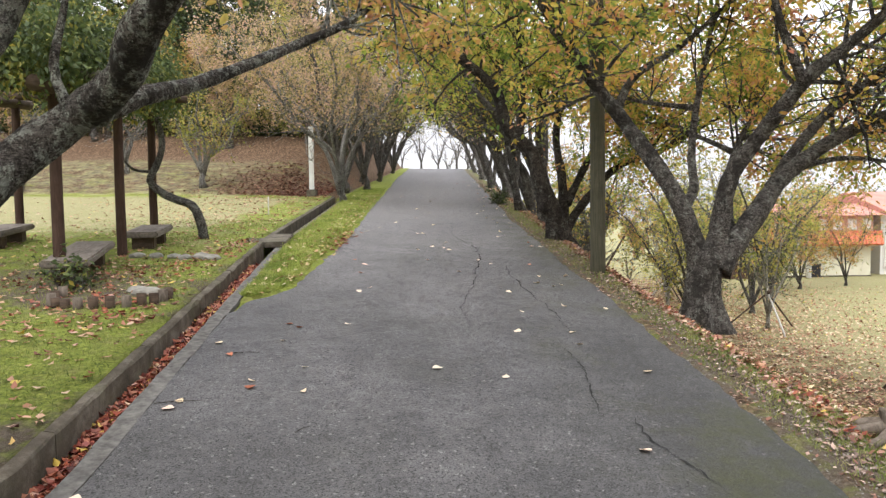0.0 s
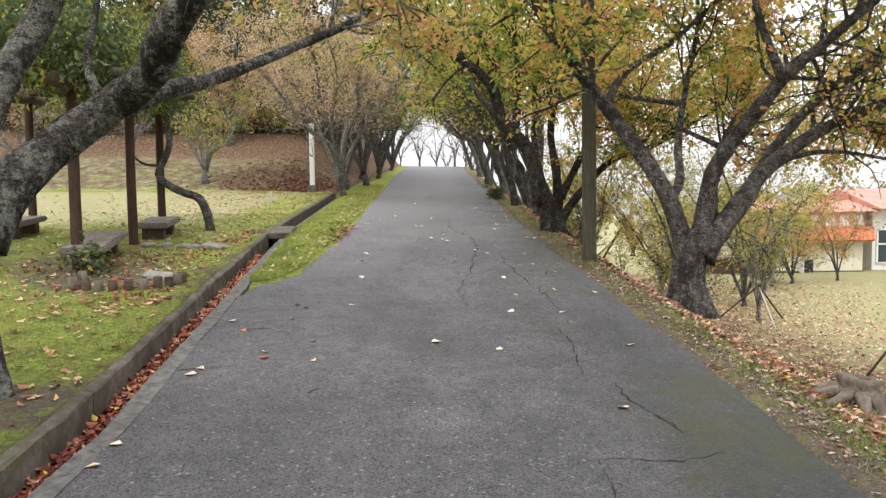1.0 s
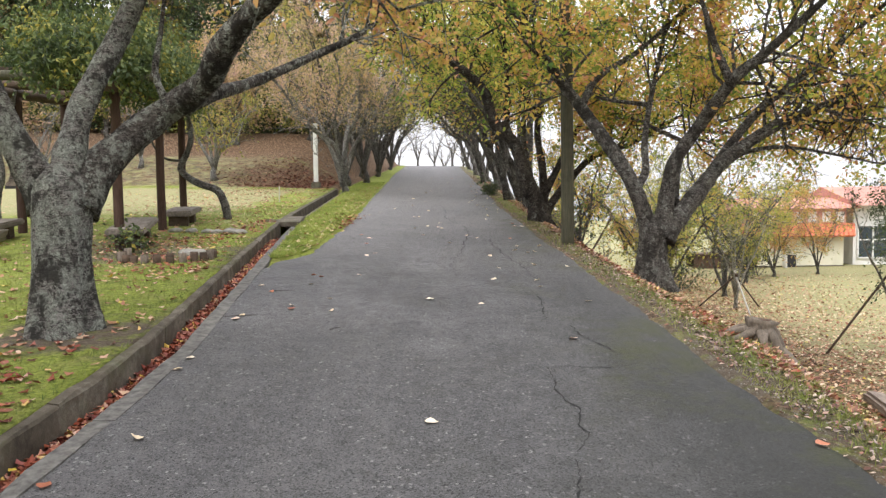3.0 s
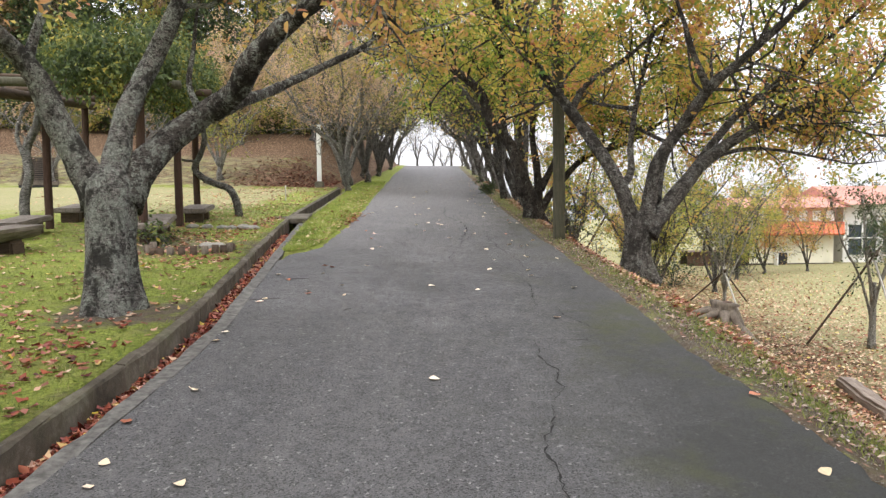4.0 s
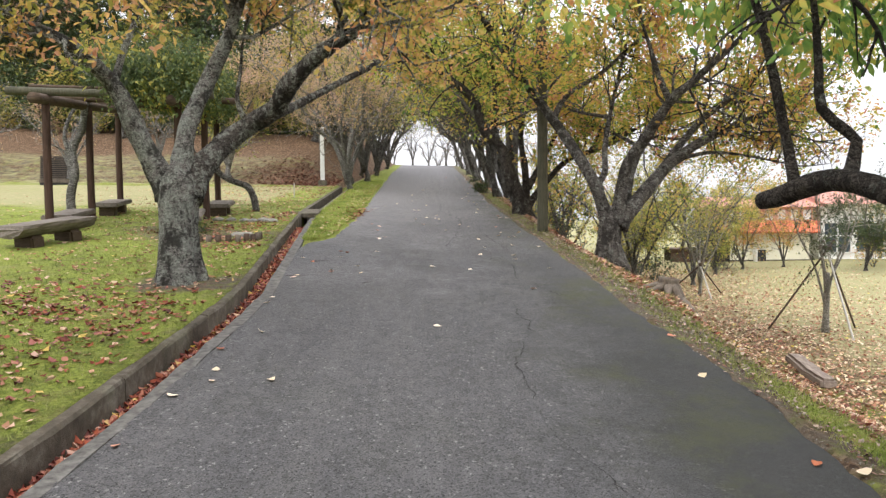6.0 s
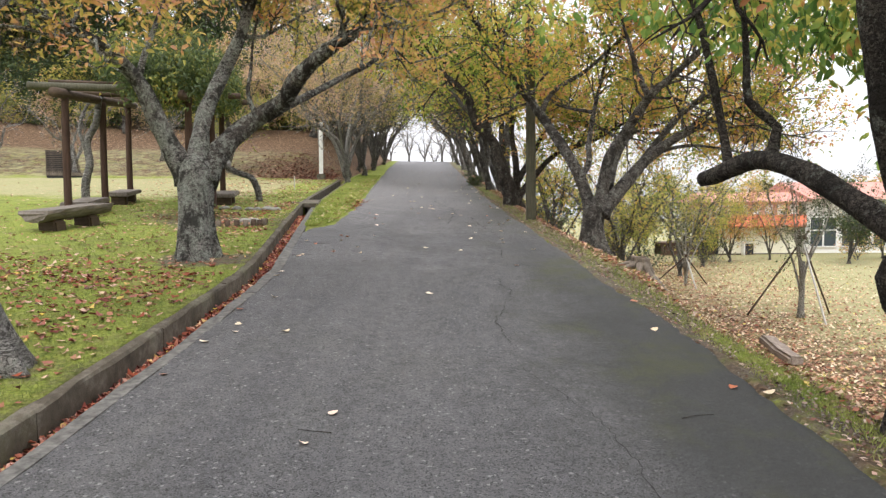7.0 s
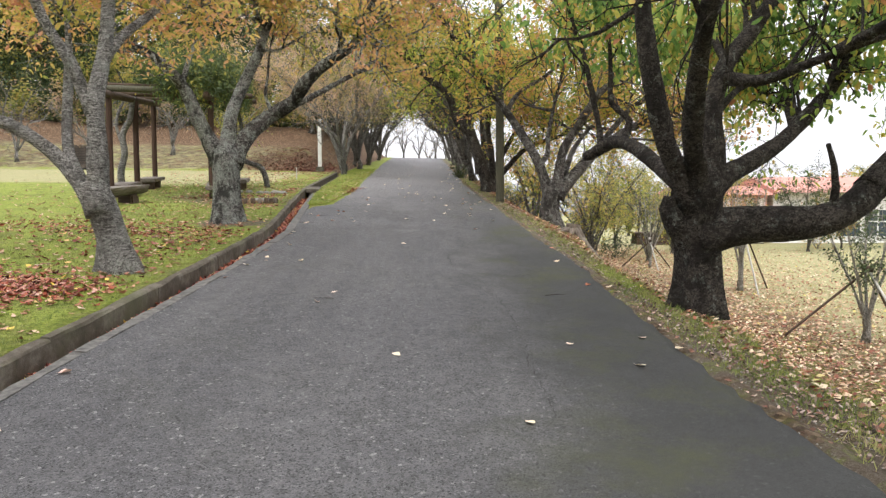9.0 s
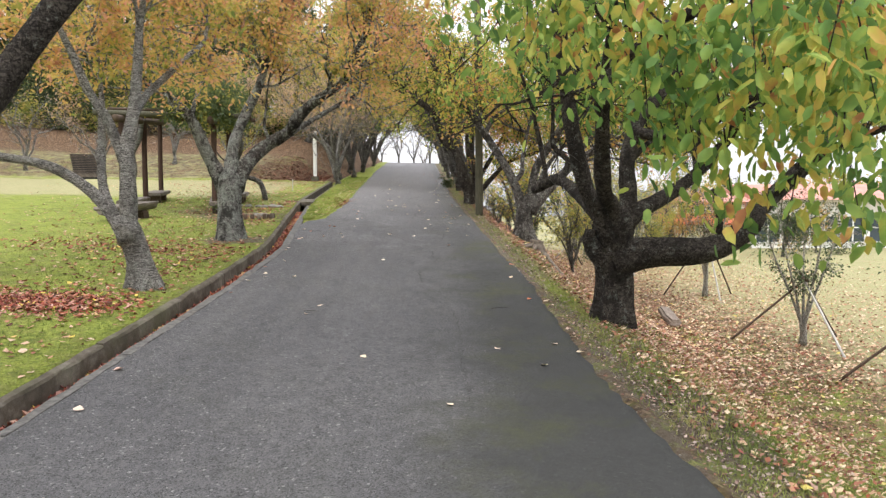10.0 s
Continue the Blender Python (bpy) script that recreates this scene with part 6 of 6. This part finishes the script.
    scatter("heaped_leaves", "thick brown leaves gathered on the bank", x, y, 0.014, 0.053, LITTER_BROWN, 937, 0.5, 0.55)
    n = 16500
    y = g.uniform(-9, 9, n)
    x = road_right(y) + 0.5 + np.abs(g.normal(0.8, 3.6, n))
    d = np.array([noise.noise((float(a) * 0.7, float(b) * 0.6, 5.1)) for a, b in zip(x[::10], y[::10])])
    keep = np.repeat(d, 10)[:n] + g.normal(0, 0.3, n) > -0.05
    scatter("field_leaves", "cream, tan and yellow leaves strewn over the grass", x[keep], y[keep], 0.02, 0.062, LITTER_FIELD, 939, 0.45, 0.45)
    n = 30000
    y = g.uniform(2, 30, n)
    x = 5.0 + np.abs(g.normal(0, 6.0, n))
    d = np.array([noise.noise((float(a) * 0.35, float(b) * 0.35, 1.4)) for a, b in zip(x[::10], y[::10])])
    keep = np.repeat(d, 10)[:n] + g.normal(0, 0.25, n) > -0.12
    scatter("far_field_leaves", "pale dry leaves dotted over the straw-coloured field", x[keep], y[keep], 0.03, 0.082, LITTER_FIELD, 961, 0.45, 0.5)
    n = 15000
    y = g.uniform(-9, 15, n)
    x = road_right(y) + 0.12 + np.abs(g.normal(0.0, 0.75, n))
    scatter("leaf_crumbs", "broken greyish leaf crumbs and twigs on the shoulder", x, y, 0.008, 0.032, LITTER_CRUMB, 960, 0.5, 0.5)
    n = 11000
    y = g.normal(7, 7.0, n)
    x = road_right(y) + 0.4 + np.abs(g.normal(1.5, 1.9, n))
    scatter("russet_leaves", "russet leaves down the bank", x, y, 0.02, 0.052, LITTER_RED, 934, 0.45, 0.45)
    n = 6000
    y = g.uniform(-9, 16, n)
    x = road_right(y) + np.abs(g.normal(0.1, 0.3, n)) - 0.05
    scatter("shoulder_gravel", "fine grey gravel and crumbs along the shoulder", x, y, 0.005, 0.015, ROCK, 938, 0.5, 0.6)
    n = 4000
    y = g.uniform(-9, 40, n)
    x = road_right(y) + np.abs(g.normal(0.2, 0.4, n)) - 0.03
    scatter("edge_leaves", "leaves gathered along the asphalt's ragged edge", x, y, 0.01, 0.04, LITTER_BROWN, 935)
    n = 2600
    y = 24 + np.abs(g.normal(0, 3.0, n))
    x = -3.9 - np.abs(g.normal(0, 2.0, n))
    scatter("bank_foot_leaves", "dark red leaves at the foot of the bank", x, y, 0.02, 0.1, LITTER_DARK, 936)


def blades(name, label, x, y, z, h, mat, seed, lean=0.5):
    """Grass: one thin triangle a blade."""
    g = np.random.default_rng(seed)
    n = len(x)
    a = g.uniform(0, 6.28, n)
    hh = h * g.uniform(0.5, 1.3, n)
    wd = 0.0035 + 0.08 * hh * 0.1
    p = np.stack([x, y, z], 1)
    s = np.stack([np.cos(a) * wd, np.sin(a) * wd, 0 * a], 1)
    tip = p + np.stack([g.normal(0, lean, n) * hh, g.normal(0, lean, n) * hh, hh], 1)
    co = np.stack([p - s, p + s, tip], 1).reshape(-1, 3)
    tris = np.arange(3 * n).reshape(-1, 3)
    return tagged(put(name, tri_mesh(name, co, tris, mat)), label, "grass", kind="stuff")


def grass():
    g = np.random.default_rng(940)
    n = 90000
    y = g.uniform(-9, 16, n)
    x = kerb_x(y) - 0.1 - np.abs(g.normal(0, 2.4, n))
    d = np.array([noise.noise((float(a) * 0.9, float(b) * 0.9, 7.7)) for a, b in zip(x[::10], y[::10])])
    keep = np.repeat(d, 10) + g.normal(0, 0.25, n) > -0.1
    keep &= (x + 2.8) ** 2 + (y - 3.7) ** 2 > 0.4
    x, y = x[keep], y[keep]
    blades("lawn_grass", "short mossy grass of the lawn", x, y, ground_z(x, y) - 0.004, 0.035, GRASS, 941)
    n = 52000
    y = g.uniform(7.8, 30, n)
    u = g.uniform(0, 1, n)
    a, b = lip_x(y) + 0.01, road_left(y) - 0.02
    x = a + (b - a) * u
    ok = b - a > 0.15
    x, y = x[ok], y[ok]
    blades("verge_grass", "bright green grass on the verge", x, y, plane_z(x, y) + 0.02, 0.06, GRASS_BRIGHT, 942)
    n = 30000
    y = g.uniform(-9, 22, n)
    x = road_right(y) + 0.05 + np.abs(g.normal(0.3, 0.45, n))
    d = np.array([noise.noise((float(p) * 1.3, float(q) * 1.1, 2.2)) for p, q in zip(x[::10], y[::10])])
    keep = np.repeat(d, 10) + g.normal(0, 0.15, n) > -0.02
    x, y = x[keep], y[keep]
    blades("shoulder_grass", "thin patchy grass along the lane's shoulder", x, y, ground_z(x, y) - 0.004, 0.045, GRASS, 943)
    n = 9000
    y, x = g.normal(-0.1, 0.55, n), g.normal(2.42, 0.07, n)
    x = x - 0.05 * y
    blades("moss_strip", "bright green strip of moss along the shoulder", x, y, ground_z(x, y) - 0.004, 0.026, GRASS_BRIGHT, 946)
    n = 110000
    y = g.uniform(-9, 7, n)
    x = road_right(y) + 0.25 + np.abs(g.normal(0.5, 2.6, n))
    d = np.array([noise.noise((float(p) * 0.8, float(q) * 0.8, 9.2)) for p, q in zip(x[::10], y[::10])])
    keep = np.repeat(d, 10)[:n] + g.normal(0, 0.2, n) > 0.0
    blades("bank_grass", "olive green grass tufts among the fallen leaves", x[keep], y[keep], ground_z(x[keep], y[keep]) - 0.004, 0.06, GRASS, 945)
    n = 50000
    y = g.uniform(-6, 26, n)
    x = 5.5 + np.abs(g.normal(0, 4.5, n))
    blades("field_grass", "short straw-coloured grass of the field", x, y, ground_z(x, y) - 0.004, 0.024, GRASS_DRY, 944)


side_trees()
sapling(9.5, 13.4, 61, height=3.4, turn=2.62, n=1100, far=1.3, tie=2.15, stem=0.075, fork=1.5)
sapling(8.75, 5.9, 62, height=2.7, turn=2.7, n=1500, far=1.5, tie=1.5, stem=0.075, fork=0.5)
sapling(8.95, 20.4, 63, height=2.6, turn=2.62, n=420)
sapling(9.0, 2.0, 64, turn=2.6, far=1.5, tie=1.5)
sapling(7.4, 24.5, 65, turn=1.2, n=120, far=0.8)
pergola()
half_log_bench()
plank_benches()
log_edging()
utility_pole()
white_post()
bank_stairs()
stump_and_log()
building()
far_land()
road_leaves()
litter()
grass()
